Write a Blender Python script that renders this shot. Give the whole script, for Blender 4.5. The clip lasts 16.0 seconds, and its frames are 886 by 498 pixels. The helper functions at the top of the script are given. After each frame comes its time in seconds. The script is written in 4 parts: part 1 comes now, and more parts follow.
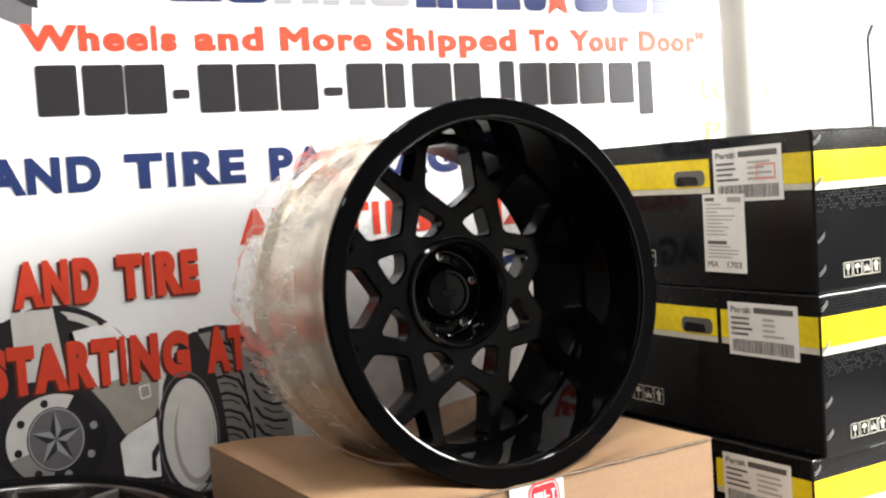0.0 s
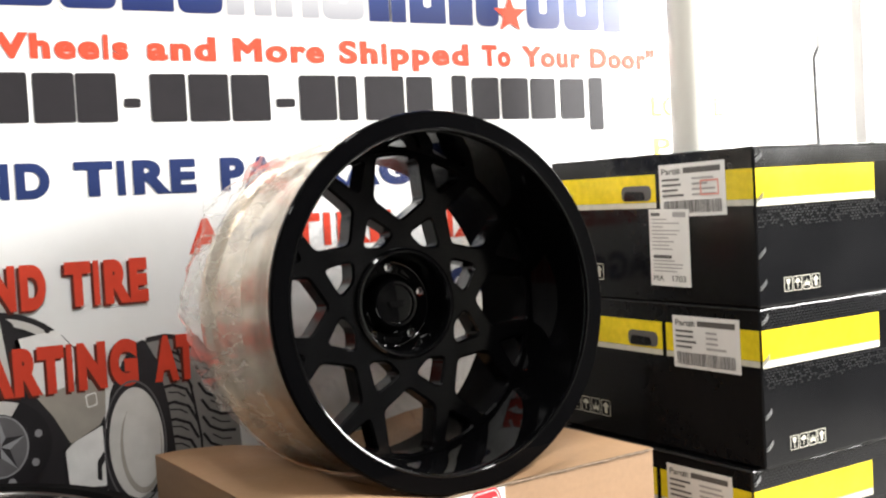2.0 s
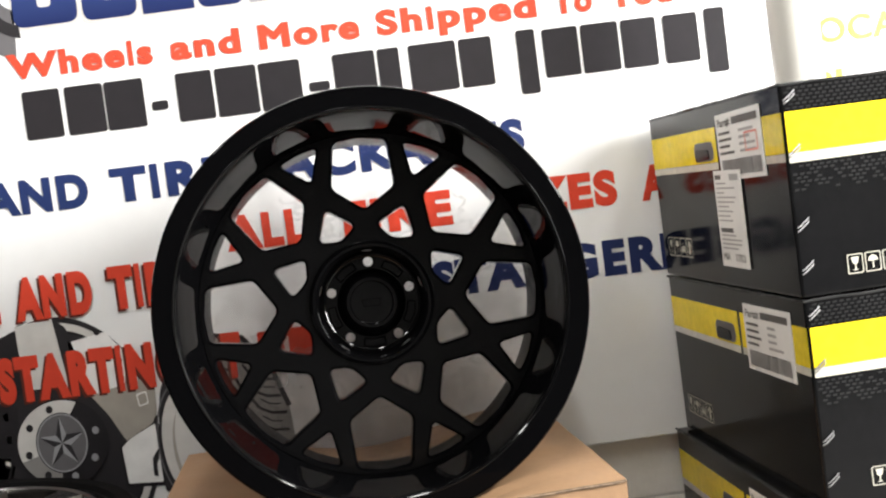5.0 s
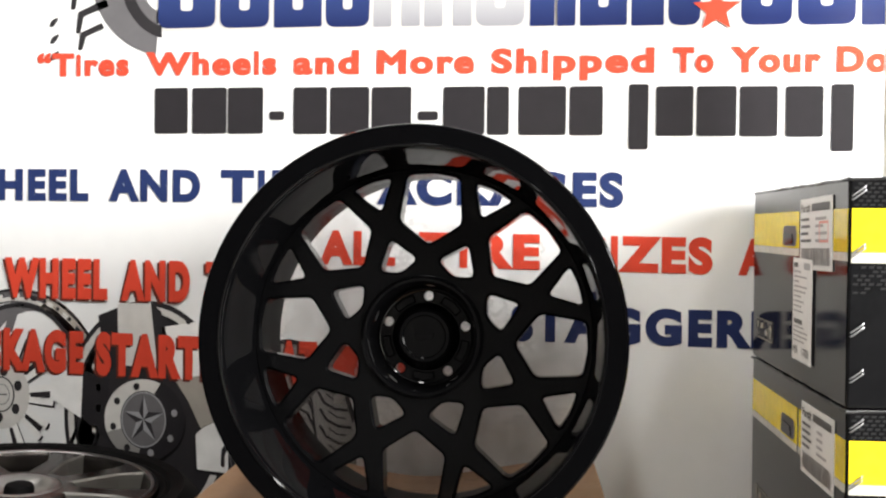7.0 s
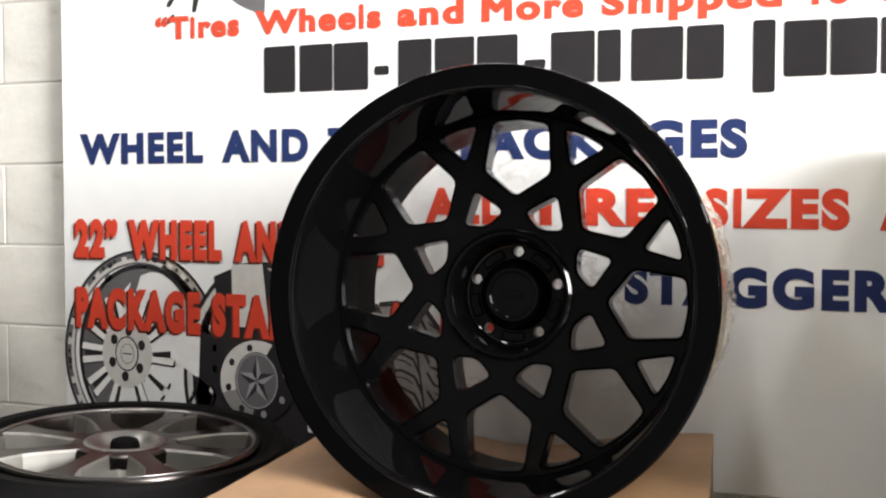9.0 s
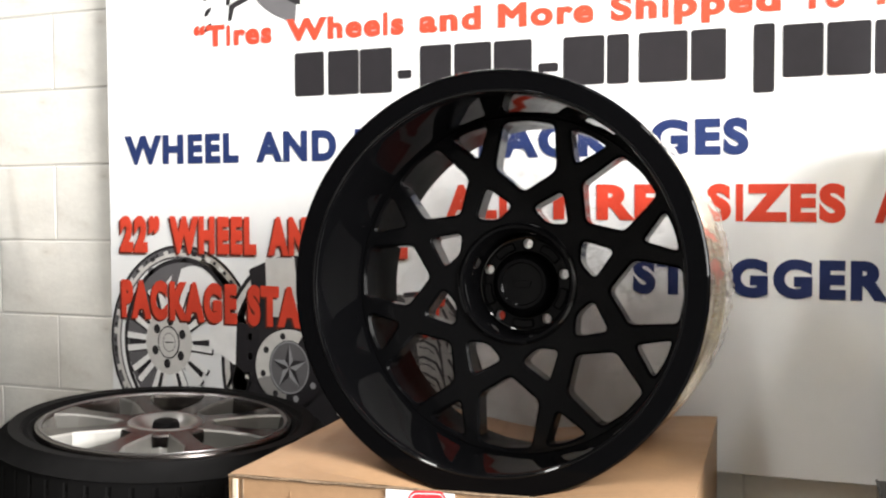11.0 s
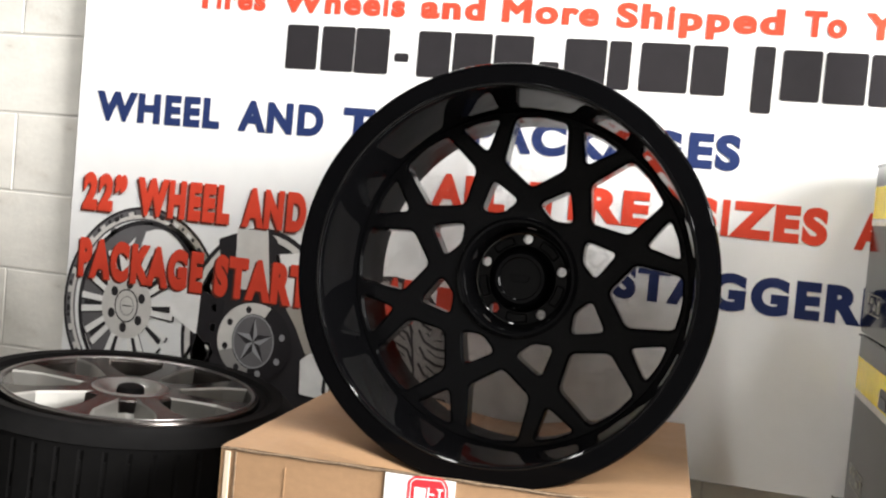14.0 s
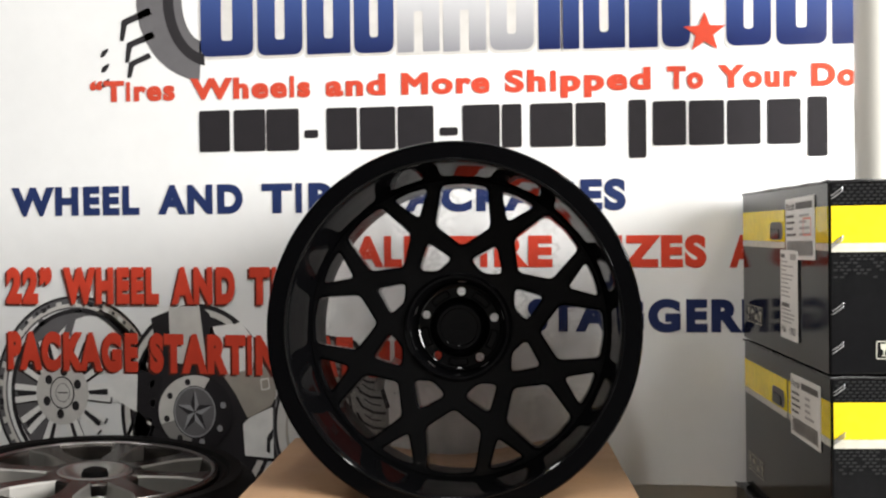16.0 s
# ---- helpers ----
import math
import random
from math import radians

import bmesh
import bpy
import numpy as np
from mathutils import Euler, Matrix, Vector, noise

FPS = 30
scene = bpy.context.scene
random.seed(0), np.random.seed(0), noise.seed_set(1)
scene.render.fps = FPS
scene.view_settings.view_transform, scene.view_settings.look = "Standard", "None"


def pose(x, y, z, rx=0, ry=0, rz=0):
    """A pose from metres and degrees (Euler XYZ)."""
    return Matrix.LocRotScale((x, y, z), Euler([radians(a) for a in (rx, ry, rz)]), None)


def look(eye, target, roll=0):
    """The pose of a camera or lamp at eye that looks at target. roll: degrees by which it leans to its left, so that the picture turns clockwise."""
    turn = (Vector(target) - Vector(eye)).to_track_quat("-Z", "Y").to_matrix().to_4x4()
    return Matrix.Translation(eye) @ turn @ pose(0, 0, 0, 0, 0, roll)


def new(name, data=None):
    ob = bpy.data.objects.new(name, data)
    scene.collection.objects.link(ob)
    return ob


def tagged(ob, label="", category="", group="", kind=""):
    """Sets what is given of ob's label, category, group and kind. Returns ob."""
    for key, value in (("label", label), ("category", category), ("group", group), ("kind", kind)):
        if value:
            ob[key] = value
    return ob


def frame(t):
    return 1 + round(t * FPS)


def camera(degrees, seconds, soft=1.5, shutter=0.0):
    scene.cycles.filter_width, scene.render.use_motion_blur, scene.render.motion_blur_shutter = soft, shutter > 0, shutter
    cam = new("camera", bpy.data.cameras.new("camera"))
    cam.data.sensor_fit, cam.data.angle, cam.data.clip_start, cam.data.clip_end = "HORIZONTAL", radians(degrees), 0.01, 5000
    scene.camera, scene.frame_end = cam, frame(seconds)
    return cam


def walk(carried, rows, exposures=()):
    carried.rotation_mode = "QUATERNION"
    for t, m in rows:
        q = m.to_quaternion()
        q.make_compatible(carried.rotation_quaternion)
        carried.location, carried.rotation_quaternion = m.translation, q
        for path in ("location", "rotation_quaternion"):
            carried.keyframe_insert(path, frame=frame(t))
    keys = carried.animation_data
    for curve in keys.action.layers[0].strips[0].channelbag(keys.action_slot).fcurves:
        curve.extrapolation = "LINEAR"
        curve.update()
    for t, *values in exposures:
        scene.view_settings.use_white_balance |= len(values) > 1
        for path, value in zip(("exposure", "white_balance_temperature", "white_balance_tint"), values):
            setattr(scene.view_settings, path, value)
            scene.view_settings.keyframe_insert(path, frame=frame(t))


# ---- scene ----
from mathutils.geometry import delaunay_2d_cdt

cam = camera(44.67, 16.0, 2.2)
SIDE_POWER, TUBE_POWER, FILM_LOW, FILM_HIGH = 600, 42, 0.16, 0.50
PATH = [
    (0, (-0.0372, -0.1924, 1.1225), (0.8215, 1.6096, 0.9984), -3.92),
    (0.5, (-0.0449, -0.1936, 1.1168), (0.8187, 1.6062, 0.9953), -4.32),
    (1, (-0.0499, -0.1972, 1.1158), (0.8625, 1.5779, 0.9874), -4.02),
    (1.5, (-0.0388, -0.2072, 1.1175), (0.8829, 1.5641, 1.0040), -3.54),
    (2, (-0.0204, -0.2227, 1.1152), (0.9001, 1.5500, 1.0146), -3.22),
    (2.5, (0.0181, -0.2169, 1.1031), (0.8968, 1.5752, 0.9752), -5.45),
    (3, (0.1748, -0.2261, 1.1023), (0.9180, 1.6254, 0.9621), -5.53),
    (3.5, (0.3360, -0.2422, 1.1162), (0.9231, 1.6672, 1.0188), -5.17),
    (4, (0.5339, -0.2411, 1.1020), (0.9289, 1.7166, 0.9952), -6.49),
    (6.5, (1.1338, -0.1623, 1.0751), (0.8006, 1.8075, 0.9819), -2.95),
    (7, (1.1243, -0.1930, 1.1034), (0.7897, 1.7784, 1.0622), 0.50),
    (7.5, (1.1403, -0.0904, 1.0780), (0.7747, 1.8756, 1.0425), -1.54),
    (8, (1.1812, -0.0133, 1.0767), (0.7090, 1.9293, 1.0176), -0.79),
    (8.5, (1.2321, -0.0254, 1.0617), (0.6026, 1.8713, 0.9837), 0.31),
    (11, (1.3685, -0.1418, 1.0545), (0.5940, 1.7003, 0.9719), -0.36),
    (11.5, (1.3378, -0.1740, 1.0535), (0.5403, 1.6577, 0.9591), 0.36),
    (12, (1.3397, -0.1983, 1.0537), (0.4693, 1.6016, 0.9998), -0.21),
    (12.5, (1.3813, -0.1934, 1.0535), (0.5624, 1.6305, 1.0025), -0.32),
    (13, (1.3722, -0.2026, 1.0536), (0.5680, 1.6275, 0.9895), 0.69),
    (13.5, (1.3186, -0.2019, 1.0457), (0.5756, 1.6531, 0.9633), 2.92),
    (14, (1.2013, -0.2014, 1.0440), (0.6118, 1.7075, 0.9503), 5.10),
    (14.5, (1.1134, -0.2399, 1.0455), (0.5812, 1.6846, 0.9307), 2.30),
    (15, (1.1052, -0.2764, 1.0766), (0.6534, 1.6714, 1.0318), 0.53),
    (15.5, (1.0878, -0.3469, 1.0821), (0.7205, 1.6186, 1.0368), -0.04),
    (16, (1.0568, -0.4497, 1.0991), (0.7732, 1.5299, 1.0692), -0.80),
]
walk(cam, [(t, look(eye, target, roll)) for t, eye, target, roll in PATH], [(0.0, 0.31), (2.0, 0.31), (4.0, 0.12), (6.5, 0.18), (8.5, 0.02), (11.0, 0.33), (12.5, 0.22), (14.5, 0.17), (16.0, -0.36)])

# ---- world, daylight through the open side door, ceiling tubes ----
world = bpy.data.worlds.new("world")
scene.world = world
world.use_nodes = True
wn = world.node_tree
sky = wn.nodes.new("ShaderNodeTexSky")
sky.sky_type, sky.sun_disc = "NISHITA", False
sky.sun_elevation, sky.sun_rotation = radians(38), radians(75)
wn.nodes["Background"].inputs["Strength"].default_value = 0.12
wn.links.new(sky.outputs[0], wn.nodes["Background"].inputs["Color"])


def area_light(name, m, sx, sy, power, colour):
    lamp = bpy.data.lights.new(name, "AREA")
    lamp.shape, lamp.size, lamp.size_y, lamp.energy, lamp.color = "RECTANGLE", sx, sy, power, colour
    ob = new(name, lamp)
    ob.matrix_world = m
    return ob


area_light("side_door_daylight", look((4.38, 0.12, 2.10), (1.2, 1.5, 1.25)), 2.0, 1.6, SIDE_POWER, (1.0, 0.985, 0.965))
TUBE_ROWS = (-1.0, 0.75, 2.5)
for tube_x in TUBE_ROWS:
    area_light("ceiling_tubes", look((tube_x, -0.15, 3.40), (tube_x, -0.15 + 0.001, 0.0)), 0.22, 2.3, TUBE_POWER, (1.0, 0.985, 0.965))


# ---- materials ----
class Mat:
    """A small builder of node materials."""

    def __init__(self, name, colour, rough=0.5, metal=0.0, **more):
        self.m = bpy.data.materials.new(name)
        self.m.use_nodes = True
        self.t = self.m.node_tree
        self.p = self.t.nodes["Principled BSDF"]
        self.set("Base Color", (*colour, 1))
        self.set("Roughness", rough)
        self.set("Metallic", metal)
        for k, v in more.items():
            self.set(k.replace("_", " "), v)
        self.colour = colour

    def set(self, k, v):
        self.p.inputs[k].default_value = v

    def node(self, kind, **inputs):
        n = self.t.nodes.new(kind)
        for k, v in inputs.items():
            n.inputs[k.replace("_", " ")].default_value = v
        return n

    def link(self, a, b):
        self.t.links.new(a, b)

    def coords(self, scale=(1, 1, 1)):
        c, mp = self.node("ShaderNodeTexCoord"), self.node("ShaderNodeMapping")
        mp.inputs["Scale"].default_value = scale
        self.link(c.outputs["Object"], mp.inputs["Vector"])
        return mp.outputs["Vector"]

    def noise(self, scale, detail=4, stretch=(1, 1, 1)):
        n = self.node("ShaderNodeTexNoise", Scale=scale, Detail=detail)
        self.link(self.coords(stretch), n.inputs["Vector"])
        return n.outputs["Fac"]

    def ramp(self, fac, stops):
        r = self.node("ShaderNodeValToRGB")
        e = r.color_ramp.elements
        while len(e) < len(stops):
            e.new(0.5)
        for el, (pos, col) in zip(e, stops):
            el.position, el.color = pos, (*col, 1)
        self.link(fac, r.inputs["Fac"])
        return r.outputs["Color"]

    def vary(self, *layers):
        """layers: (scale, stretch, low, high): multiplies the colour by a noise between low and high."""
        last = None
        for scale, stretch, low, high in layers:
            c = self.ramp(self.noise(scale, 5, stretch), [(0.3, (low,) * 3), (0.7, (high,) * 3)])
            mix = self.node("ShaderNodeMix")
            mix.data_type, mix.blend_type = "RGBA", "MULTIPLY"
            mix.inputs[0].default_value = 1
            if last is None:
                mix.inputs[6].default_value = (*self.colour, 1)
            else:
                self.link(last, mix.inputs[6])
            self.link(c, mix.inputs[7])
            last = mix.outputs[2]
        self.link(last, self.p.inputs["Base Color"])
        return self

    def bump(self, fac, strength=0.2, distance=0.002):
        b = self.node("ShaderNodeBump", Strength=strength, Distance=distance)
        self.link(fac, b.inputs["Height"])
        self.link(b.outputs["Normal"], self.p.inputs["Normal"])
        return self

    def rough(self, scale, low, high):
        r = self.ramp(self.noise(scale, 5), [(0.3, (low,) * 3), (0.7, (high,) * 3)])
        self.link(r, self.p.inputs["Roughness"])
        return self


M = {}
M["concrete"] = Mat("concrete_floor", (0.21, 0.20, 0.185), 0.6).vary((1.2, (1, 1, 1), 0.7, 1.1), (22, (1, 1, 1), 0.85, 1.05)).m
x = Mat("painted_wall", (0.80, 0.79, 0.75), 0.55).vary((1.6, (1, 1, 1), 0.9, 1.02), (30, (1, 1, 1), 0.95, 1.02))
M["paint"] = x.bump(x.noise(45, 6), 0.15, 0.004).m
x = Mat("painted_block", (0.82, 0.795, 0.735), 0.5)
x.vary((1.9, (1, 1, 1.4), 0.82, 1.03), (13, (1, 1, 1.6), 0.93, 1.02), (70, (1, 1, 1), 0.97, 1.01))
scuff = x.ramp(x.noise(6, 10, (1, 1, 1.5)), [(0.0, (0.35, 0.33, 0.31)), (0.30, (0.50, 0.47, 0.44)), (0.35, (0.90, 0.88, 0.86)), (0.40, (1, 1, 1))])
mix = x.node("ShaderNodeMix")
mix.data_type, mix.blend_type = "RGBA", "MULTIPLY"
mix.inputs[0].default_value = 0.8
x.link(x.p.inputs["Base Color"].links[0].from_socket, mix.inputs[6])
x.link(scuff, mix.inputs[7])
x.link(mix.outputs[2], x.p.inputs["Base Color"])
M["block"] = x.bump(x.noise(55, 7), 0.22, 0.004).m
x = Mat("mortar", (0.62, 0.60, 0.56), 0.7).vary((9, (1, 1, 1), 0.85, 1.03))
M["mortar"] = x.bump(x.noise(120, 5), 0.4, 0.003).m
# unseen walls and ceiling, kept dark to hold down fill light and reflections
M["dim_wall"] = Mat("unseen_dark_wall", (0.11, 0.107, 0.102), 0.7).vary((2, (1, 1, 1), 0.85, 1.05)).m
M["ceiling"] = Mat("unseen_dark_ceiling", (0.14, 0.137, 0.13), 0.8).vary((2, (1, 1, 1), 0.9, 1.05)).m
x = Mat("banner_sheet", (0.80, 0.80, 0.79), 0.28, Specular_IOR_Level=0.4).vary((1.3, (1, 1, 1), 0.97, 1.01), (26, (1, 1, 1), 0.985, 1.01))
M["banner"] = x.bump(x.noise(2.2, 2), 0.08, 0.01).m


def ink(name, colour, rough=0.42):
    return Mat(name, colour, rough, Specular_IOR_Level=0.16).vary((30, (1, 1, 1), 0.93, 1.05)).m


M["ink_red"] = ink("red_ink", (0.61, 0.060, 0.031))
M["ink_coral"] = ink("coral_ink", (0.56, 0.068, 0.036))
M["ink_navy"] = ink("navy_ink", (0.018, 0.031, 0.105))
M["ink_dark_navy"] = ink("dark_navy_ink", (0.018, 0.028, 0.095))
M["ink_black"] = ink("black_ink", (0.022, 0.020, 0.022))
M["ink_brown"] = ink("dark_red_shadow_ink", (0.11, 0.026, 0.018))
M["ink_grey"] = ink("grey_ink", (0.30, 0.30, 0.31))
M["ink_mid"] = ink("mid_grey_ink", (0.13, 0.125, 0.13))
M["ink_dark"] = ink("dark_grey_ink", (0.028, 0.026, 0.028))
M["ink_pale"] = ink("pale_grey_ink", (0.60, 0.58, 0.55))
M["ink_tread"] = ink("tread_grey_ink", (0.25, 0.24, 0.23))
M["ink_tan"] = ink("tan_grey_ink", (0.36, 0.33, 0.29))
M["ink_white"] = ink("white_ink", (0.80, 0.79, 0.77))
M["ink_yellow"] = ink("yellow_ink", (0.80, 0.72, 0.10))
# navy and grey logo inks fade to a paler tone towards their tops
for key, low, high in (("logo_navy", (0.010, 0.018, 0.085), (0.045, 0.080, 0.24)), ("logo_grey", (0.27, 0.27, 0.29), (0.62, 0.62, 0.63))):
    x = Mat(key + "_ink", low, 0.3)
    s = x.node("ShaderNodeSeparateXYZ")
    x.link(x.coords(), s.inputs[0])
    mr = x.node("ShaderNodeMapRange", From_Min=1.50, From_Max=1.64)
    x.link(s.outputs["Z"], mr.inputs["Value"])
    x.link(x.ramp(mr.outputs[0], [(0.0, low), (1.0, high)]), x.p.inputs["Base Color"])
    M[key] = x.m

x = Mat("gloss_black_paint", (0.0018, 0.0018, 0.002), 0.05, Specular_IOR_Level=0.34)
M["gloss_black"] = x.rough(14, 0.03, 0.07).m
x = Mat("satin_black_face", (0.002, 0.002, 0.0022), 0.16, Specular_IOR_Level=0.25)
M["satin_black"] = x.rough(18, 0.11, 0.2).m
x = Mat("gloss_black_rim_paint", (0.0015, 0.0015, 0.0017), 0.08, Specular_IOR_Level=0.05)
M["rim_black"] = x.rough(14, 0.025, 0.05).m
M["dull_black"] = Mat("dull_black_paint", (0.0012, 0.0012, 0.0014), 0.2, Specular_IOR_Level=0.022).m
M["silver_barrel"] = Mat("silver_painted_barrel", (0.78, 0.71, 0.61), 0.24, 0.88).vary((5, (1, 1, 1), 0.88, 1.03)).m
M["chrome"] = Mat("machined_alloy", (0.20, 0.19, 0.185), 0.3, 1.0).vary((9, (1, 1, 1), 0.85, 1.05)).m
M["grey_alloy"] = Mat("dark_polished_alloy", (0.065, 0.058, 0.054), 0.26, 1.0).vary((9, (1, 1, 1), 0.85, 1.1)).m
M["web"] = Mat("bright_flank_alloy", (0.27, 0.26, 0.24), 0.42, 0.7).vary((12, (1, 1, 1), 0.85, 1.04)).m
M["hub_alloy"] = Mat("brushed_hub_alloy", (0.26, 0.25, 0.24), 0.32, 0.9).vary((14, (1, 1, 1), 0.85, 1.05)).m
M["dark_metal"] = Mat("dark_metal", (0.05, 0.05, 0.052), 0.35, 0.8).m
M["steel"] = Mat("bright_steel", (0.30, 0.30, 0.30), 0.3, 1.0).m

x = Mat("tyre_rubber", (0.0042, 0.004, 0.004), 0.66, Specular_IOR_Level=0.05).vary((3, (1, 1, 1), 0.7, 1.25), (40, (1, 1, 1), 0.85, 1.15))
M["rubber"] = x.bump(x.noise(150, 4), 0.2, 0.001).m

# clear packing film: mostly see-through, with fine bright creases, a milky sheen and red streaks
x = Mat("clear_plastic_film", (0.92, 0.88, 0.80), 0.12)
x.bump(x.noise(24, 6, (1.0, 1.0, 0.45)), 0.9, 0.012)
patch = x.ramp(x.noise(6, 2, (1, 1, 0.6)), [(0.55, (0, 0, 0)), (0.64, (0.85, 0.85, 0.85))])
streak = x.ramp(x.noise(34, 3, (1, 1, 0.22)), [(0.40, (0, 0, 0)), (0.52, (1, 1, 1))])
both = x.node("ShaderNodeMath")
both.operation = "MULTIPLY"
x.link(patch, both.inputs[0])
x.link(streak, both.inputs[1])
red = x.ramp(both.outputs[0], [(0.0, (0.92, 0.88, 0.80)), (0.8, (0.82, 0.30, 0.26))])
x.link(red, x.p.inputs["Base Color"])
glow = x.node("ShaderNodeBsdfTranslucent")
x.link(red, glow.inputs["Color"])
half = x.node("ShaderNodeMixShader", Fac=0.5)
x.link(x.p.outputs[0], half.inputs[1])
x.link(glow.outputs[0], half.inputs[2])
tr, mx = x.node("ShaderNodeBsdfTransparent"), x.node("ShaderNodeMixShader")
haze = x.ramp(x.noise(9, 4, (1, 1, 0.7)), [(0.35, (FILM_LOW,) * 3), (0.75, (FILM_HIGH,) * 3)])
crease = x.ramp(x.noise(26, 5, (1, 1, 0.35)), [(0.46, (0, 0, 0)), (0.50, (0.55,) * 3), (0.54, (0, 0, 0))])
last = haze
for extra in (crease, both.outputs[0]):
    top = x.node("ShaderNodeMath")
    top.operation = "MAXIMUM"
    x.link(last, top.inputs[0])
    x.link(extra, top.inputs[1])
    last = top.outputs[0]
scaled = x.node("ShaderNodeMath")
scaled.operation = "MULTIPLY"
scaled.inputs[1].default_value = 0.85
x.link(last, scaled.inputs[0])
x.link(scaled.outputs[0], mx.inputs[0])
x.link(tr.outputs[0], mx.inputs[1])
x.link(half.outputs[0], mx.inputs[2])
x.link(mx.outputs[0], x.t.nodes["Material Output"].inputs[0])
M["film"] = x.m
# reddish reflections and crinkle highlights are painted into this film's colour and opacity
x = Mat("thin_clear_film", (0.84, 0.80, 0.78), 0.15)
x.link(x.ramp(x.noise(5, 3), [(0.0, (0.88, 0.82, 0.80)), (0.52, (0.88, 0.82, 0.80)), (0.62, (0.84, 0.46, 0.44))]), x.p.inputs["Base Color"])
x.bump(x.noise(16, 6), 1.0, 0.02)
tr, mx = x.node("ShaderNodeBsdfTransparent"), x.node("ShaderNodeMixShader")
top = x.node("ShaderNodeMath")
top.operation = "MAXIMUM"
x.link(x.ramp(x.noise(9, 3), [(0.40, (0.05,) * 3), (0.72, (0.34,) * 3)]), top.inputs[0])
x.link(x.ramp(x.noise(11, 6, (1, 1.6, 1)), [(0.45, (0, 0, 0)), (0.50, (0.22,) * 3), (0.55, (0, 0, 0))]), top.inputs[1])
x.link(top.outputs[0], mx.inputs[0])
x.link(tr.outputs[0], mx.inputs[1])
x.link(x.p.outputs[0], mx.inputs[2])
x.link(mx.outputs[0], x.t.nodes["Material Output"].inputs[0])
M["thin_film"] = x.m

x = Mat("brown_cardboard", (0.305, 0.183, 0.098), 0.5).vary((2.2, (1, 1, 1), 0.9, 1.06), (10, (0.4, 0.4, 6), 0.95, 1.04), (90, (1, 1, 1), 0.93, 1.05))
M["card"] = x.bump(x.noise(30, 5, (1, 1, 3)), 0.15, 0.002).m
M["card_edge"] = Mat("corrugated_edge", (0.17, 0.115, 0.07), 0.85).vary((160, (1, 0.3, 1), 0.5, 1.3)).m
M["worn_card"] = Mat("worn_pale_paper", (0.60, 0.49, 0.37), 0.6).vary((30, (1, 1, 0.2), 0.75, 1.08)).m
M["kraft_tape"] = Mat("clear_brown_tape", (0.44, 0.28, 0.15), 0.2).m


def glossy_card(name, colour, low=0.05, high=0.14):
    x = Mat(name, colour, 0.1, Specular_IOR_Level=0.17)
    x.vary((6, (1, 1, 1), 0.85, 1.15), (60, (1, 1, 1), 0.9, 1.1)).rough(7, low, high)
    return x.bump(x.noise(3.5, 2), 0.05, 0.01).m


M["box_black"] = glossy_card("glossy_black_card", (0.007, 0.007, 0.0074), 0.07, 0.15)
M["box_yellow"] = glossy_card("glossy_yellow_card", (0.72, 0.56, 0.02), 0.10, 0.2)
M["box_white"] = glossy_card("white_printed_line", (0.52, 0.50, 0.42), 0.1, 0.2)
M["box_weave"] = glossy_card("grey_printed_dash", (0.024, 0.024, 0.024), 0.1, 0.2)
M["label"] = Mat("paper_label", (0.70, 0.69, 0.66), 0.5).vary((20, (1, 1, 1), 0.94, 1.02)).m
M["label_ink"] = Mat("label_print", (0.09, 0.085, 0.08), 0.6).m
M["label_grey"] = Mat("faint_label_print", (0.33, 0.32, 0.31), 0.6).m
M["label_red"] = Mat("red_stamp", (0.70, 0.25, 0.20), 0.6).m
M["sticker_red"] = Mat("red_sticker_print", (0.66, 0.03, 0.04), 0.25).vary((50, (1, 1, 1), 0.9, 1.08)).m
M["sticker_white"] = Mat("white_sticker", (0.78, 0.76, 0.75), 0.3).m
x = Mat("pale_handle_wood", (0.60, 0.40, 0.20), 0.45).vary((6, (6, 6, 0.4), 0.8, 1.08), (40, (5, 5, 0.3), 0.85, 1.05))
M["wood"] = x.m
M["pipe"] = Mat("off_white_plastic_pipe", (0.66, 0.64, 0.58), 0.22, Specular_IOR_Level=0.6).vary((3, (3, 3, 0.3), 0.92, 1.03)).m
M["grey_post"] = Mat("pale_grey_post", (0.55, 0.54, 0.54), 0.4).vary((6, (1, 1, 1), 0.9, 1.05)).m
M["door_frame"] = Mat("grey_steel_frame", (0.35, 0.36, 0.37), 0.4).vary((5, (1, 1, 1), 0.9, 1.05)).m
M["asphalt"] = Mat("yard_asphalt", (0.10, 0.10, 0.095), 0.85).vary((0.7, (1, 1, 1), 0.8, 1.15), (35, (1, 1, 1), 0.8, 1.15)).m


# ---- mesh helpers ----
def mesh_of(name, bm, mat, smooth=False):
    me = bpy.data.meshes.new(name)
    bmesh.ops.recalc_face_normals(bm, faces=bm.faces)
    for f in bm.faces:
        f.smooth = False
    bm.to_mesh(me)
    bm.free()
    me.materials.append(mat)
    if smooth:
        me.shade_smooth()
        me.set_sharp_from_angle(angle=radians(32))
    return me


def part(name, bm, mat, parent=None, label="", smooth=False):
    ob = new(name, mesh_of(name, bm, mat, smooth))
    ob.parent = parent
    if label:
        ob["label"] = label
    return ob


def thing(name, label, category, m=None, group="", kind=""):
    ob = new(name)
    ob.empty_display_size = 0.05
    if m is not None:
        ob.matrix_world = m
    return tagged(ob, label, category, group, kind)


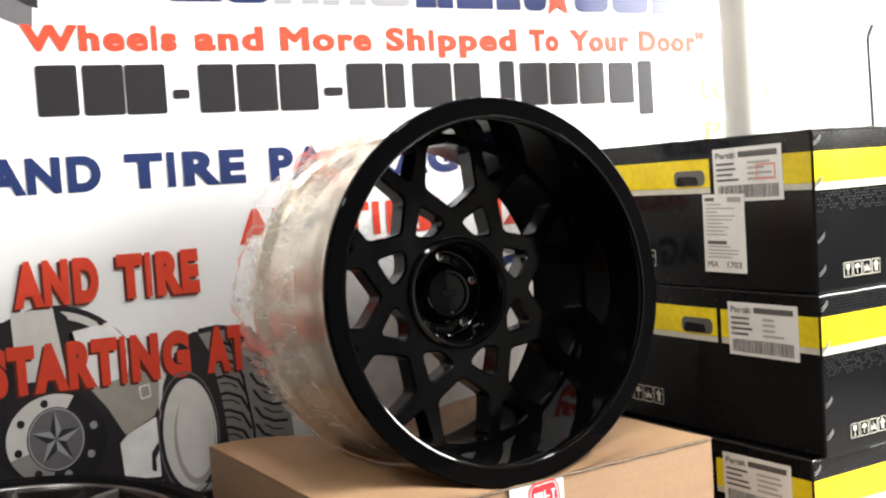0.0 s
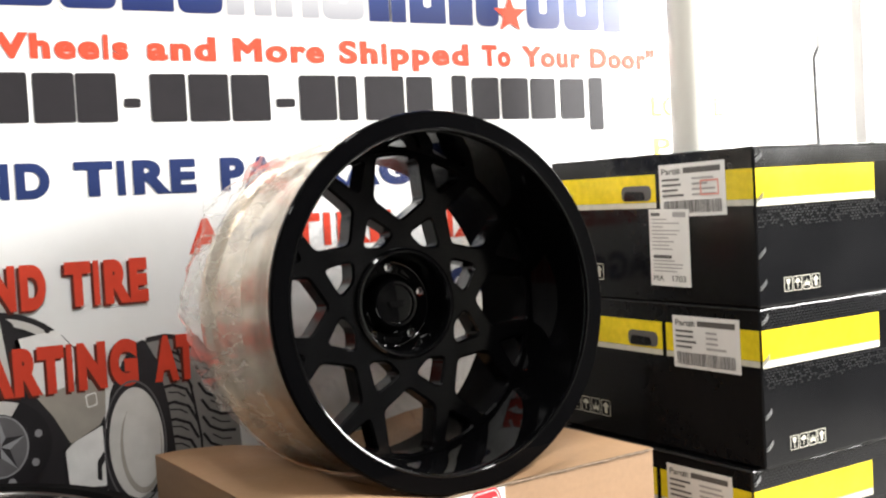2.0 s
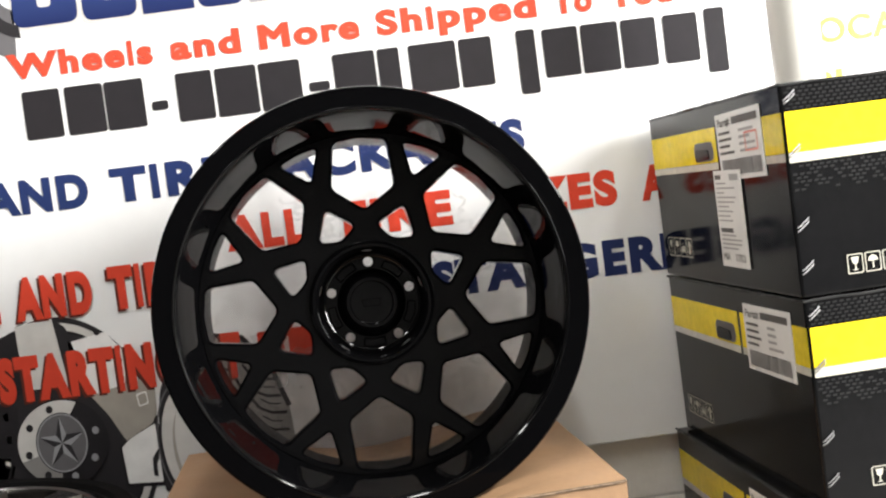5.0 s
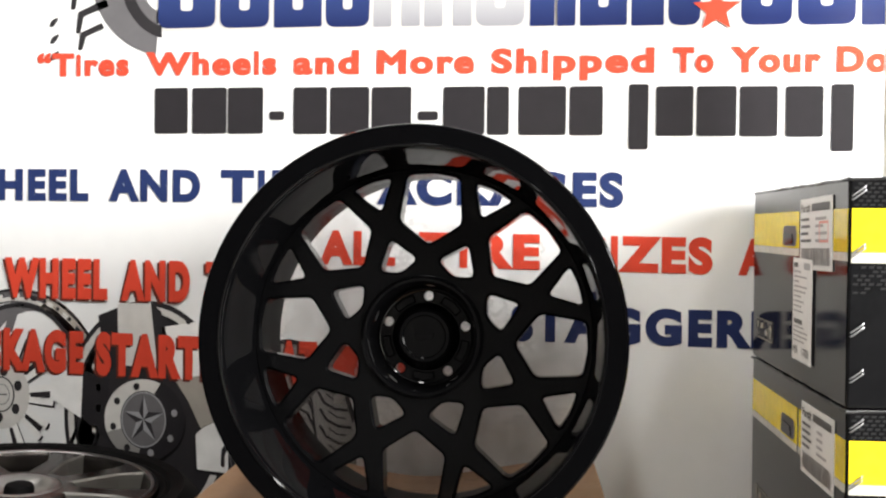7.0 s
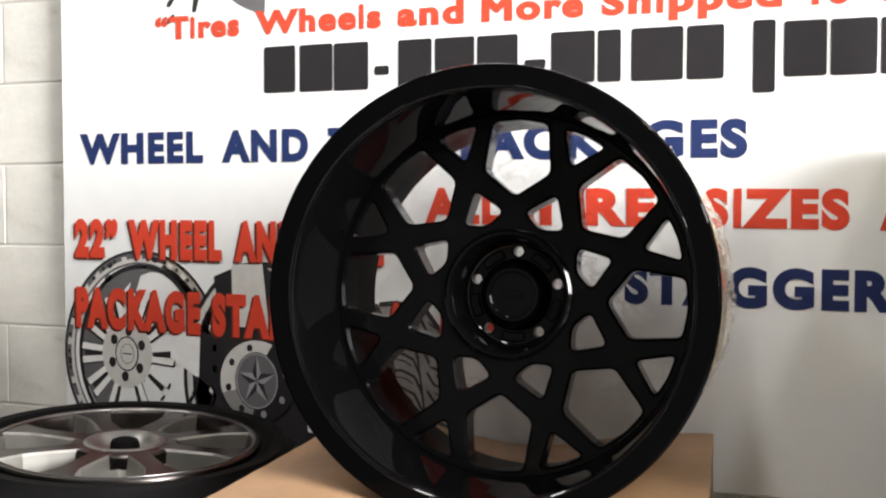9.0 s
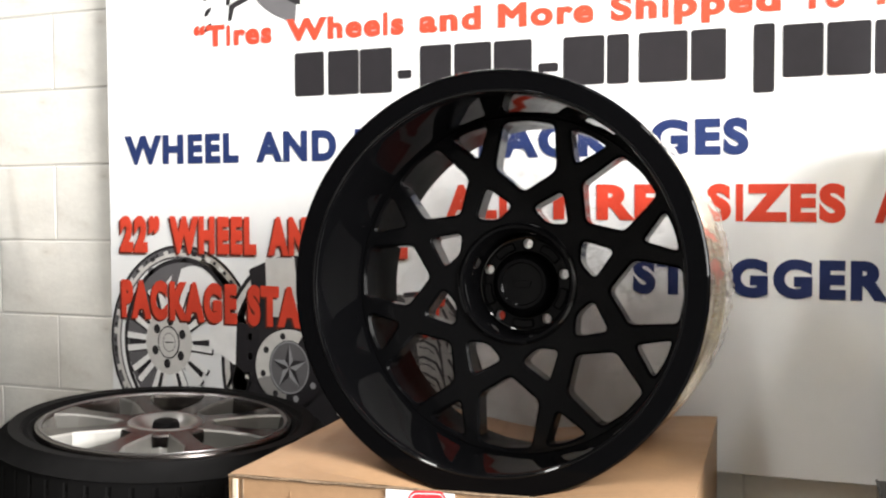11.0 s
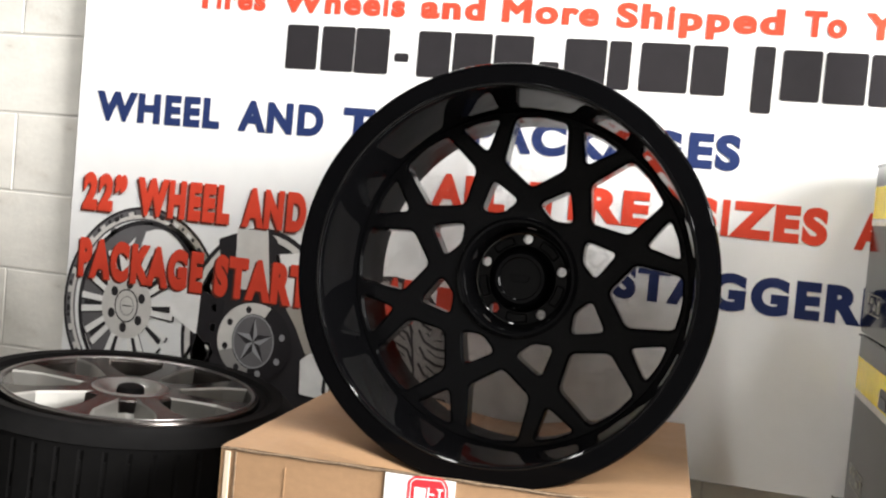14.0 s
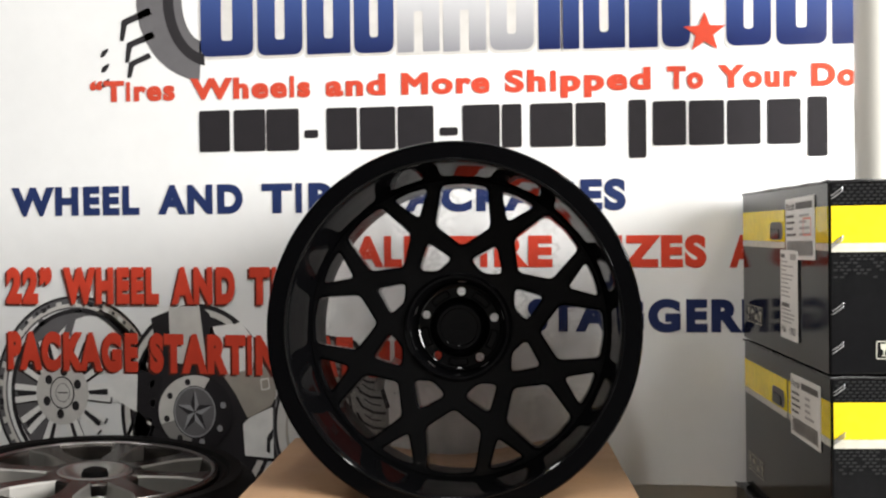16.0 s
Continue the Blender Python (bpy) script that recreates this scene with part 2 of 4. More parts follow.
def box_bm(x0, x1, y0, y1, z0, z1, bevel=0.0, segments=2):
    bm = bmesh.new()
    bmesh.ops.create_cube(bm, size=1)
    for v in bm.verts:
        v.co = Vector(((x0, x1)[v.co.x > 0], (y0, y1)[v.co.y > 0], (z0, z1)[v.co.z > 0]))
    if bevel:
        bmesh.ops.bevel(bm, geom=bm.edges[:], offset=bevel, segments=segments, affect="EDGES", profile=0.5)
    return bm


def lathe_bm(profile, steps=96, close=False, a0=0.0, a1=2 * math.pi):
    """Turns (radius, height) pairs round z."""
    bm = bmesh.new()
    full = abs(a1 - a0 - 2 * math.pi) < 1e-6
    n = steps if full else steps + 1
    rings = [[bm.verts.new((r * math.cos(a0 + (a1 - a0) * i / steps), r * math.sin(a0 + (a1 - a0) * i / steps), h)) for i in range(n)] for r, h in profile]
    pairs = list(zip(rings, rings[1:])) + ([(rings[-1], rings[0])] if close else [])
    for a, b in pairs:
        for i in range(n if full else n - 1):
            j = (i + 1) % n
            bm.faces.new((a[i], a[j], b[j], b[i]))
    return bm


def rounded(points, radius, steps=5):
    """A closed outline with its corners rounded."""
    out, n = [], len(points)
    for i in range(n):
        p, a, b = (Vector(points[k % n]) for k in (i, i - 1, i + 1))
        da, db = (a - p), (b - p)
        cut = min(radius, 0.45 * da.length, 0.45 * db.length)
        s, e = p + da.normalized() * cut, p + db.normalized() * cut
        for k in range(steps + 1):
            t = k / steps
            out.append(s * (1 - t) ** 2 + p * 2 * t * (1 - t) + e * t * t)
    return [(v.x, v.y) for v in out]


def inset(points, d):
    """The outline moved to its left by d."""
    out, n = [], len(points)
    for i in range(n):
        a, p, b = (Vector(points[k % n]) for k in (i - 1, i, i + 1))
        u, w = (p - a).normalized(), (b - p).normalized()
        nrm = Vector((-u.y - w.y, u.x + w.x))
        nrm = nrm.normalized() if nrm.length > 1e-9 else Vector((-u.y, u.x))
        q = p + nrm * d
        out.append((q.x, q.y))
    return out


def turned(points, left):
    """The outline with its winding set: anticlockwise where left is true."""
    area = sum(a[0] * b[1] - b[0] * a[1] for a, b in zip(points, points[1:] + points[:1]))
    return points if (area > 0) == left else points[::-1]


def filled(loops):
    """Triangles, as numbers of the loops' points in a row, that fill the first loop but for the others."""
    flat = [q for pts in loops for q in pts]
    edges, start = [], 0
    for pts in loops:
        edges += [(start + k, start + (k + 1) % len(pts)) for k in range(len(pts))]
        start += len(pts)
    verts, _, faces, source, _, _ = delaunay_2d_cdt([Vector(q) for q in flat], edges, [], 0, 1e-7)
    place = np.array([(v.x, v.y) for v in verts])
    mids = np.array([place[list(f)].mean(0) for f in faces])
    inside = np.zeros(len(mids), bool)
    for pts in loops:
        q = np.array(pts)
        for (ax, ay), (bx, by) in zip(q, np.roll(q, -1, 0)):
            if ay != by:
                crosses = ((ay > mids[:, 1]) != (by > mids[:, 1])) & (mids[:, 0] < (bx - ax) * (mids[:, 1] - ay) / (by - ay) + ax)
                inside ^= crosses
    return [[source[k][0] for k in f] for f, keep in zip(faces, inside) if keep and all(source[k] for k in f)]


def plate_bm(outlines, depth, bevel=0.0, resolution=2):
    """A plate in the xy plane from closed outlines: the first is its edge, the others are holes. Its middle is at z = 0."""
    loops = [turned([tuple(q) for q in pts], k == 0) for k, pts in enumerate(outlines)]
    inner = [inset(pts, bevel) for pts in loops] if bevel else loops
    bm = bmesh.new()
    tris = filled(inner)
    levels = [(inner, depth / 2)] + ([(loops, depth / 2 - bevel), (loops, bevel - depth / 2), (inner, -depth / 2)] if bevel else [(loops, -depth / 2)])
    if not depth:
        levels = levels[:1]
    rows = [[bm.verts.new((a, b, z)) for pts in some for a, b in pts] for some, z in levels]
    for t in tris:
        for row in {0, len(rows) - 1}:
            try:
                bm.faces.new([rows[row][k] for k in t])
            except ValueError:
                pass
    start = 0
    for pts in loops:
        n = len(pts)
        for a, b in zip(rows, rows[1:]):
            for k in range(n):
                e, f = start + k, start + (k + 1) % n
                bm.faces.new((a[e], a[f], b[f], b[e]))
        start += n
    return bm


def glyphs(body, bold):
    """A mesh of lettering in the built-in font, one unit high; bold thickens its strokes."""
    cu = bpy.data.curves.new("words", "FONT")
    cu.body, cu.size, cu.bevel_depth, cu.bevel_resolution = body, 1.0, bold, 0
    ob = bpy.data.objects.new("words", cu)
    scene.collection.objects.link(ob)
    me = bpy.data.meshes.new_from_object(ob.evaluated_get(bpy.context.evaluated_depsgraph_get()))
    bpy.data.objects.remove(ob)
    bpy.data.curves.remove(cu)
    bm = bmesh.new()
    bm.from_mesh(me)
    bpy.data.meshes.remove(me)
    xs = [v.co.x for v in bm.verts] or [0.0]
    return bm, min(xs), max(xs)


def text_bm(words, x0, x1, cap, bold=0.0):
    """Lettering from x0 to x1 along x, with capitals of the height cap above y = 0."""
    bm, lo, hi = glyphs(words, bold)
    for v in bm.verts:
        v.co = Vector((x0 + (v.co.x - lo) / (hi - lo) * (x1 - x0), (v.co.y + bold) / (CAP_HEIGHT + 2 * bold) * cap, v.co.z * 0.002))
    return bm


def letters(word, x0, x1, cap, bold=0.0):
    """The letters of a word, one drawing each, set between x0 and x1."""
    whole, lo, hi = glyphs(word, bold)
    whole.free()
    for n, ch in enumerate(word):
        so_far, _, right = glyphs(word[: n + 1], bold)
        so_far.free()
        bm, a, b = glyphs(ch, bold)
        slim = 1 - 1.5 * bold / max(b - a, 3 * bold)
        for v in bm.verts:
            v.co.x = (a + b) / 2 + (v.co.x - (a + b) / 2) * slim
            v.co = Vector((x0 + (v.co.x - b + right - lo) / (hi - lo) * (x1 - x0), (v.co.y + bold) / (CAP_HEIGHT + 2 * bold) * cap, v.co.z * 0.002))
        yield bm


CAP_HEIGHT = max(v.co.y for v in glyphs("H", 0.0)[0].verts)


def tube_bm(points, radius, sides=10):
    bm = bmesh.new()
    rings, pts = [], [Vector(p) for p in points]
    for i, p in enumerate(pts):
        d = (pts[min(i + 1, len(pts) - 1)] - pts[max(i - 1, 0)]).normalized()
        u = d.cross(Vector((0.31, 0.82, 0.47))).normalized()
        w = d.cross(u)
        r = radius[i] if isinstance(radius, (list, tuple)) else radius
        rings.append([bm.verts.new(p + r * (math.cos(2 * math.pi * k / sides) * u + math.sin(2 * math.pi * k / sides) * w)) for k in range(sides)])
    for a, b in zip(rings, rings[1:]):
        for k in range(sides):
            bm.faces.new((a[k], a[(k + 1) % sides], b[(k + 1) % sides], b[k]))
    bm.faces.new(rings[0][::-1])
    bm.faces.new(rings[-1])
    return bm


def moved(bm, m):
    bmesh.ops.transform(bm, matrix=m, verts=bm.verts)
    return bm


UP = pose(0, 0, 0, 90)  # lays an xy drawing upright, facing -y

# ---- the shop: floor, walls, ceiling ----
WALL_Y, X_LEFT, X_RIGHT, Y_FRONT, HIGH, FLOOR = 1.935, -3.2, 4.4, -4.0, 3.6, -0.040
part("floor", box_bm(X_LEFT - 0.2, X_RIGHT + 0.2, Y_FRONT - 0.2, WALL_Y + 0.2, -0.15, FLOOR), M["concrete"])
tagged(bpy.data.objects["floor"], "worn grey concrete shop floor", "floor", kind="structure")
part("ground", box_bm(-60, 60, -60, 60, -0.4, -0.16), M["asphalt"])
tagged(bpy.data.objects["ground"], "dark asphalt yard outside the shop", "ground", kind="structure")
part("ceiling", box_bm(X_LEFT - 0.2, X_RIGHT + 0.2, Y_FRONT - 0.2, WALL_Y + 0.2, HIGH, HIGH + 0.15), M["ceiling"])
tagged(bpy.data.objects["ceiling"], "plain unseen ceiling, kept dark to limit bounce light", "ceiling", kind="structure")
wall_north = part("wall_north", box_bm(X_LEFT, X_RIGHT, WALL_Y + 0.0012, WALL_Y + 0.2, FLOOR, HIGH), M["mortar"])
tagged(wall_north, "white-painted concrete block wall with scuffs", "wall", kind="structure")
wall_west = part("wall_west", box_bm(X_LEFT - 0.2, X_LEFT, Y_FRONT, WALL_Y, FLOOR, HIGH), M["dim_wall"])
tagged(wall_west, "plain unseen wall, kept dark to limit bounce light", "wall", kind="structure")


def wall_with_door(name, along, a0, a1, d0, d1, at0, at1, height, sill):
    """A wall with one opening from d0 to d1 along it."""
    bm = bmesh.new()
    for lo, hi, z0, z1 in ((a0, d0, FLOOR, HIGH), (d1, a1, FLOOR, HIGH), (d0, d1, height, HIGH)) + (((d0, d1, 0, sill),) if sill else ()):
        other = box_bm(lo, hi, at0, at1, z0, z1) if along == "x" else box_bm(at0, at1, lo, hi, z0, z1)
        me = bpy.data.meshes.new("piece")
        other.to_mesh(me)
        other.free()
        bm.from_mesh(me)
        bpy.data.meshes.remove(me)
    return tagged(part(name, bm, M["paint"]), "white-painted wall with a wide door opening", "wall", kind="structure")


wall_with_door("wall_east", "y", Y_FRONT, WALL_Y, -1.25, 1.6, X_RIGHT, X_RIGHT + 0.2, 3.0, 0)
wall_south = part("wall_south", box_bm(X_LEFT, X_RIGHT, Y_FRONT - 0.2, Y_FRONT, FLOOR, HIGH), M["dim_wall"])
tagged(wall_south, "plain unseen wall, kept dark to limit bounce light", "wall", kind="structure")
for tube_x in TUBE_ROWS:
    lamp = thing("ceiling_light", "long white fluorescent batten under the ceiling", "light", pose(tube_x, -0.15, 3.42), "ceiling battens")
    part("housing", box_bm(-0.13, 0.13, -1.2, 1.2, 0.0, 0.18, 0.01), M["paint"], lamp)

# ---- banner sheet on the wall ----
BY = 1.900
banner = part("banner", box_bm(-0.343, 2.02, BY, BY + 0.008, 0.550, 2.35, 0.002, 1), M["banner"])
tagged(banner, "large white printed plastic banner fixed to the block wall", "banner")


def fit_print(bm):
    """Warps the print by a quadratic fitted to line up in the camera's view."""
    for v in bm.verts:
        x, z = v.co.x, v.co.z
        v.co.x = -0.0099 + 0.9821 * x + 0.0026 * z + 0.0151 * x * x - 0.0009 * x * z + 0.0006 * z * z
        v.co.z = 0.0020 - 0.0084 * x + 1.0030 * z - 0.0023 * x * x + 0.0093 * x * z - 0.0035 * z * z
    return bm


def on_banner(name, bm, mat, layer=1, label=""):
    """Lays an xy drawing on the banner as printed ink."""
    fit_print(moved(bm, Matrix.Translation((0, BY - 0.0005 * layer, 0)) @ UP))
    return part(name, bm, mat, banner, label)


def line_of_text(words, base, slope, cap, mat, bold, layer=3, label="", dx=0.0, dz=0.0, name="letter"):
    """words: (word, from, to) along the banner; base: the height of the line at x = 0."""
    for word, x0, x1 in words:
        for bm in letters(word, x0 + dx, x1 + dx, cap, bold):
            for v in bm.verts:
                v.co.y += base + dz + slope * v.co.x
            on_banner(name, bm, mat, layer, label)


line_of_text([("\u201cTires", -0.096, 0.119), ("Wheels", 0.150, 0.440), ("and", 0.468, 0.612), ("More", 0.640, 0.842), ("Shipped", 0.868, 1.184), ("To", 1.211, 1.290), ("Your", 1.314, 1.480), ("Door\u201d", 1.501, 1.694)], 1.4105, -0.0109, 0.0485, M["ink_coral"], 0.050, label="coral red letter")
line_of_text([("WHEEL", -0.299, 0.030), ("AND", 0.068, 0.279), ("TIRE", 0.315, 0.557), ("PACKAGES", 0.598, 1.131)], 1.1495, -0.0064, 0.0670, M["ink_navy"], 0.054, label="navy blue letter")
line_of_text([("ALL", 0.525, 0.690), ("TIRE", 0.728, 0.976), ("SIZES", 1.048, 1.296), ("A", 1.335, 1.395)], 1.0285, -0.0075, 0.0685, M["ink_red"], 0.058, label="red letter")
line_of_text([("STAGGERED", 0.912, 1.486)], 0.883, -0.001, 0.070, M["ink_dark_navy"], 0.060, label="dark navy letter")
RED_1 = [("22\u201d", -0.315, -0.190), ("WHEEL", -0.170, 0.075), ("AND", 0.099, 0.258), ("TIRE", 0.285, 0.448)]
RED_2 = [("PACKAGE", -0.313, 0.022), ("STARTING", 0.043, 0.418), ("AT", 0.442, 0.531)]
for words, base, slope, cap in ((RED_1, 0.944, -0.008, 0.085), (RED_2, 0.787, -0.016, 0.090)):
    line_of_text(words, base, slope, cap, M["ink_brown"], 0.070, 6, "dark offset shadow of a red letter", -0.0055, -0.0045, "letter_shadow")
    line_of_text(words, base, slope, cap, M["ink_red"], 0.070, 7, "bold red letter")
line_of_text([("LOCAL", 1.676, 1.900)], 1.300, -0.0125, 0.048, M["ink_yellow"], 0.02, label="pale yellow letter")
line_of_text([("PI", 1.678, 1.750)], 1.180, 0.0, 0.046, M["ink_yellow"], 0.02, label="pale yellow letter")


def rect(x0, x1, z0, z1):
    return [(x0, z0), (x1, z0), (x1, z1), (x0, z1)]


def bar(name, x0, x1, z0, z1, mat, layer=3, radius=0.0, label=""):
    pts = rect(x0, x1, z0, z1)
    return on_banner(name, plate_bm([rounded(pts, radius) if radius else pts], 0), mat, layer, label)


# the telephone number, as plain black bars
PHONE = "354-408 415-470 472-530 540-565 580-635 640-703 707-770 780-812 820-886 890-925 940-1015 1020-1072 1114-1146 1158-1218 1223-1286 1291-1350 1362-1420 1432-1466"
for n, span in enumerate(PHONE.split()):
    a, b = (float(np.interp(float(v), (354, 500, 840, 1072, 1466), (0.174, 0.371, 0.804, 1.086, 1.535))) for v in span.split("-"))
    drop = -0.0105 * (a - 0.174)
    z0, z1 = 1.289 + drop, 1.383 + drop
    if n in (3, 7):
        z0, z1 = z0 + 0.028, z0 + 0.046
    elif n in (12, 17):
        z0, z1 = z0 - 0.026, z1 + 0.004
    bar("bar", a, b, z0, z1, M["ink_black"], 3, 0.006)
# the price, as plain red bars
for a, b in ((0.562, 0.612), (0.622, 0.672), (0.682, 0.732)):
    bar("bar", a, b, 0.779, 0.862, M["ink_red"], 7, 0.006)

# the trade mark, as plain blocks in its colours
LOGO = [(0.180, 0.305), (0.315, 0.420), (0.430, 0.530), (0.538, 0.628), (0.636, 0.730), (0.738, 0.832), (0.840, 0.935), (0.945, 0.992), (0.997, 1.032), (1.040, 1.128), (1.136, 1.196), (1.204, 1.262), (1.335, 1.425), (1.435, 1.535), (1.545, 1.672)]
for n, (a, b) in enumerate(LOGO):
    grey = 4 <= n <= 6
    foot = 1.505 - 0.0185 * (a - 0.18)
    r = 0.022 if n in (0, 1, 3, 6, 11, 12, 13) else 0.004
    edge = [rounded(rect(a - 0.004, b + 0.004, foot - 0.006, 1.755), r)]
    body = [rounded(rect(a, b, foot, 1.75), r)]
    slot = 0.32 * (b - a)
    if b - a > 0.07:
        gap_low = foot - 0.02 if n in (4, 5, 14) else foot + 0.035
        if gap_low > foot:
            body.append(rounded(rect((a + b) / 2 - slot / 3, (a + b) / 2 + slot / 3, gap_low, 1.70), 0.008))
        else:
            m0, m1 = (a + b) / 2 - slot / 3, (a + b) / 2 + slot / 3
            body = [rounded([(a, foot), (m0, foot), (m0, foot + 0.09), (m1, foot + 0.09), (m1, foot), (b, foot), (b, 1.75), (a, 1.75)], 0.004)]
    on_banner("logo_outline", plate_bm(edge, 0), M["ink_pale"], 2)
    on_banner("logo_block", plate_bm(body, 0), M["logo_grey"] if grey else M["logo_navy"], 3)
star = [(1.291 + (0.045, 0.019)[k % 2] * math.sin(math.pi * k / 5), 1.514 + (0.045, 0.019)[k % 2] * math.cos(math.pi * k / 5)) for k in range(10)]
on_banner("star", plate_bm([star], 0), M["ink_coral"], 5, "coral red five-pointed star")


def ellipse(cx, cz, rx, rz, n=64, a0=0.0, a1=360.0):
    full = abs(a1 - a0 - 360) < 1e-6
    return [(cx + rx * math.cos(radians(a0 + (a1 - a0) * k / (n if full else n - 1))), cz + rz * math.sin(radians(a0 + (a1 - a0) * k / (n if full else n - 1)))) for k in range(n)]


def ring(cx, cz, rx, rz, width, ecc=0.0, a0=0.0, a1=360.0):
    """An elliptical ring; ecc shifts the inner edge sideways."""
    if abs(a1 - a0 - 360) < 1e-6:
        return plate_bm([ellipse(cx, cz, rx, rz), ellipse(cx + ecc, cz, rx - width, rz - width)], 0)
    return plate_bm([ellipse(cx, cz, rx, rz, 40, a0, a1) + ellipse(cx + ecc, cz, rx - width, rz - width, 40, a0, a1)[::-1]], 0)


def disc(cx, cz, rx, rz):
    return plate_bm([ellipse(cx, cz, rx, rz)], 0)


def stroke(points, w):
    """A bent line of the width w, as an outline."""
    left, right = [], []
    for k, (px, pz) in enumerate(points):
        a, b = points[max(k - 1, 0)], points[min(k + 1, len(points) - 1)]
        d = Vector((b[0] - a[0], b[1] - a[1])).normalized()
        left.append((px - d.y * w / 2, pz + d.x * w / 2))
        right.append((px + d.y * w / 2, pz - d.x * w / 2))
    return left + right[::-1]


# printed tyre beside the trade mark
on_banner("printed_tyre", plate_bm([ellipse(0.20, 1.64, 0.175, 0.19, 30, 150, 262) + ellipse(0.19, 1.64, 0.055, 0.10, 30, 150, 262)[::-1]], 0), M["ink_mid"], 2)
on_banner("printed_tyre_edge", plate_bm([ellipse(0.205, 1.64, 0.115, 0.155, 30, 150, 262) + ellipse(0.20, 1.64, 0.085, 0.13, 30, 150, 262)[::-1]], 0), M["ink_dark"], 3)
for dx, dz, ln in ((0.0, 0.0, 0.075), (-0.012, 0.05, 0.08), (0.005, -0.035, 0.06), (-0.06, -0.02, 0.022), (-0.062, 0.015, 0.022), (-0.06, -0.055, 0.022)):
    x0, z0 = -0.005 + dx, 1.50 + dz
    on_banner("tread_mark", plate_bm([rounded([(x0, z0), (x0 + 0.01, z0), (x0 + 0.018, z0 + 0.035 * ln / 0.075), (x0 + ln, z0 + 0.055 * ln / 0.075), (x0 + ln * 0.9, z0 + 0.07 * ln / 0.075), (x0 + 0.005, z0 + 0.045 * ln / 0.075)], 0.004)], 0), M["ink_dark"], 2)

# printed picture: many-spoked wheel
CX, CZ = -0.173, 0.738
on_banner("printed_rim", ring(-0.138, CZ, 0.206, 0.226, 0.030), M["ink_mid"], 1)
on_banner("printed_rim_edge", ring(-0.138, CZ, 0.206, 0.226, 0.006), M["ink_dark"], 2)
on_banner("printed_rim_lip", ring(-0.132, CZ, 0.172, 0.196, 0.010), M["ink_dark"], 2)
on_banner("printed_rim_lip", ring(-0.140, CZ, 0.186, 0.208, 0.008), M["ink_pale"], 2)
for k in range(36):
    a = 2 * math.pi * k / 36
    on_banner("printed_bolt", disc(-0.139 + 0.192 * math.cos(a), CZ + 0.213 * math.sin(a), 0.004, 0.0045), M["ink_dark"], 3)
for k in range(30):
    a = 2 * math.pi * (k + 0.5) / 30
    arc = [(-0.1385 + r * 0.2 * math.cos(a + t), CZ + r * 0.22 * math.sin(a + t)) for r, t in ((0.93, -0.03), (0.98, -0.04), (0.98, 0.04), (0.93, 0.03))]
    on_banner("printed_stud", plate_bm([rounded(arc, 0.002)], 0), M["ink_pale"] if k % 3 else M["ink_dark"], 4)
on_banner("printed_barrel", plate_bm([ellipse(-0.132, 0.745, 0.164, 0.188), ellipse(-0.104, 0.745, 0.118, 0.172)], 0), M["ink_mid"], 1)
on_banner("printed_barrel_side", plate_bm([ellipse(-0.105, 0.745, 0.165, 0.210, 30, -50, 75) + ellipse(-0.125, 0.745, 0.130, 0.180, 30, -50, 75)[::-1]], 0), M["ink_tan"], 2)
on_banner("printed_barrel_edge", plate_bm([ellipse(-0.118, 0.745, 0.136, 0.184, 30, -60, 85) + ellipse(-0.121, 0.745, 0.130, 0.178, 30, -60, 85)[::-1]], 0), M["ink_dark"], 3)
on_banner("printed_far_spoke", plate_bm([stroke([(-0.158, 0.80), (-0.160, 0.87), (-0.145, 0.915), (-0.120, 0.925)], 0.020)], 0), M["ink_mid"], 2)
on_banner("printed_far_spoke", plate_bm([stroke([(-0.215, 0.80), (-0.225, 0.86), (-0.222, 0.91)], 0.018)], 0), M["ink_mid"], 2)
for k in range(10):
    a = radians(36 * k + 1)
    for off in (-0.15, 0.15):
        pts = []
        for rr, w in ((0.060, 0.0065), (0.128, 0.0075)):
            for sgn in (-1, 1):
                ang = a + off * (1.0 if rr < 0.1 else 0.8)
                pts.append((CX + rr * (0.95 * math.cos(ang)) - sgn * w * math.sin(ang), CZ + rr * 1.05 * math.sin(ang) + sgn * w * math.cos(ang)))
        fat = [(px + (0.0035 if px > CX else -0.0035), pz - 0.0035) for px, pz in (pts[0], pts[1], pts[3], pts[2])]
        on_banner("printed_spoke_edge", plate_bm([rounded(fat, 0.004)], 0), M["ink_dark"], 3)
        on_banner("printed_spoke", plate_bm([rounded([pts[0], pts[1], pts[3], pts[2]], 0.003)], 0), M["ink_white"], 4)
    pocket = [(CX + r * 0.95 * math.cos(a + t), CZ + r * 1.05 * math.sin(a + t)) for r, t in ((0.072, -0.06), (0.120, -0.05), (0.120, 0.05), (0.072, 0.06))]
    on_banner("printed_slot", plate_bm([rounded(pocket, 0.002)], 0), M["ink_dark"], 5)
on_banner("printed_hub", disc(CX, CZ, 0.066, 0.074), M["ink_pale"], 5)
for k in range(6):
    a = 2 * math.pi * k / 6 + 0.4
    on_banner("printed_nut", disc(CX + 0.042 * math.cos(a), CZ + 0.050 * math.sin(a), 0.009, 0.011), M["ink_dark"], 6)
on_banner("printed_cap_edge", disc(CX, CZ, 0.031, 0.038), M["ink_dark"], 6)
on_banner("printed_cap", disc(CX, CZ, 0.028, 0.035), M["ink_pale"], 7)
on_banner("printed_cap_ring", ring(CX + 0.002, CZ, 0.018, 0.022, 0.0015), M["ink_mid"], 8)
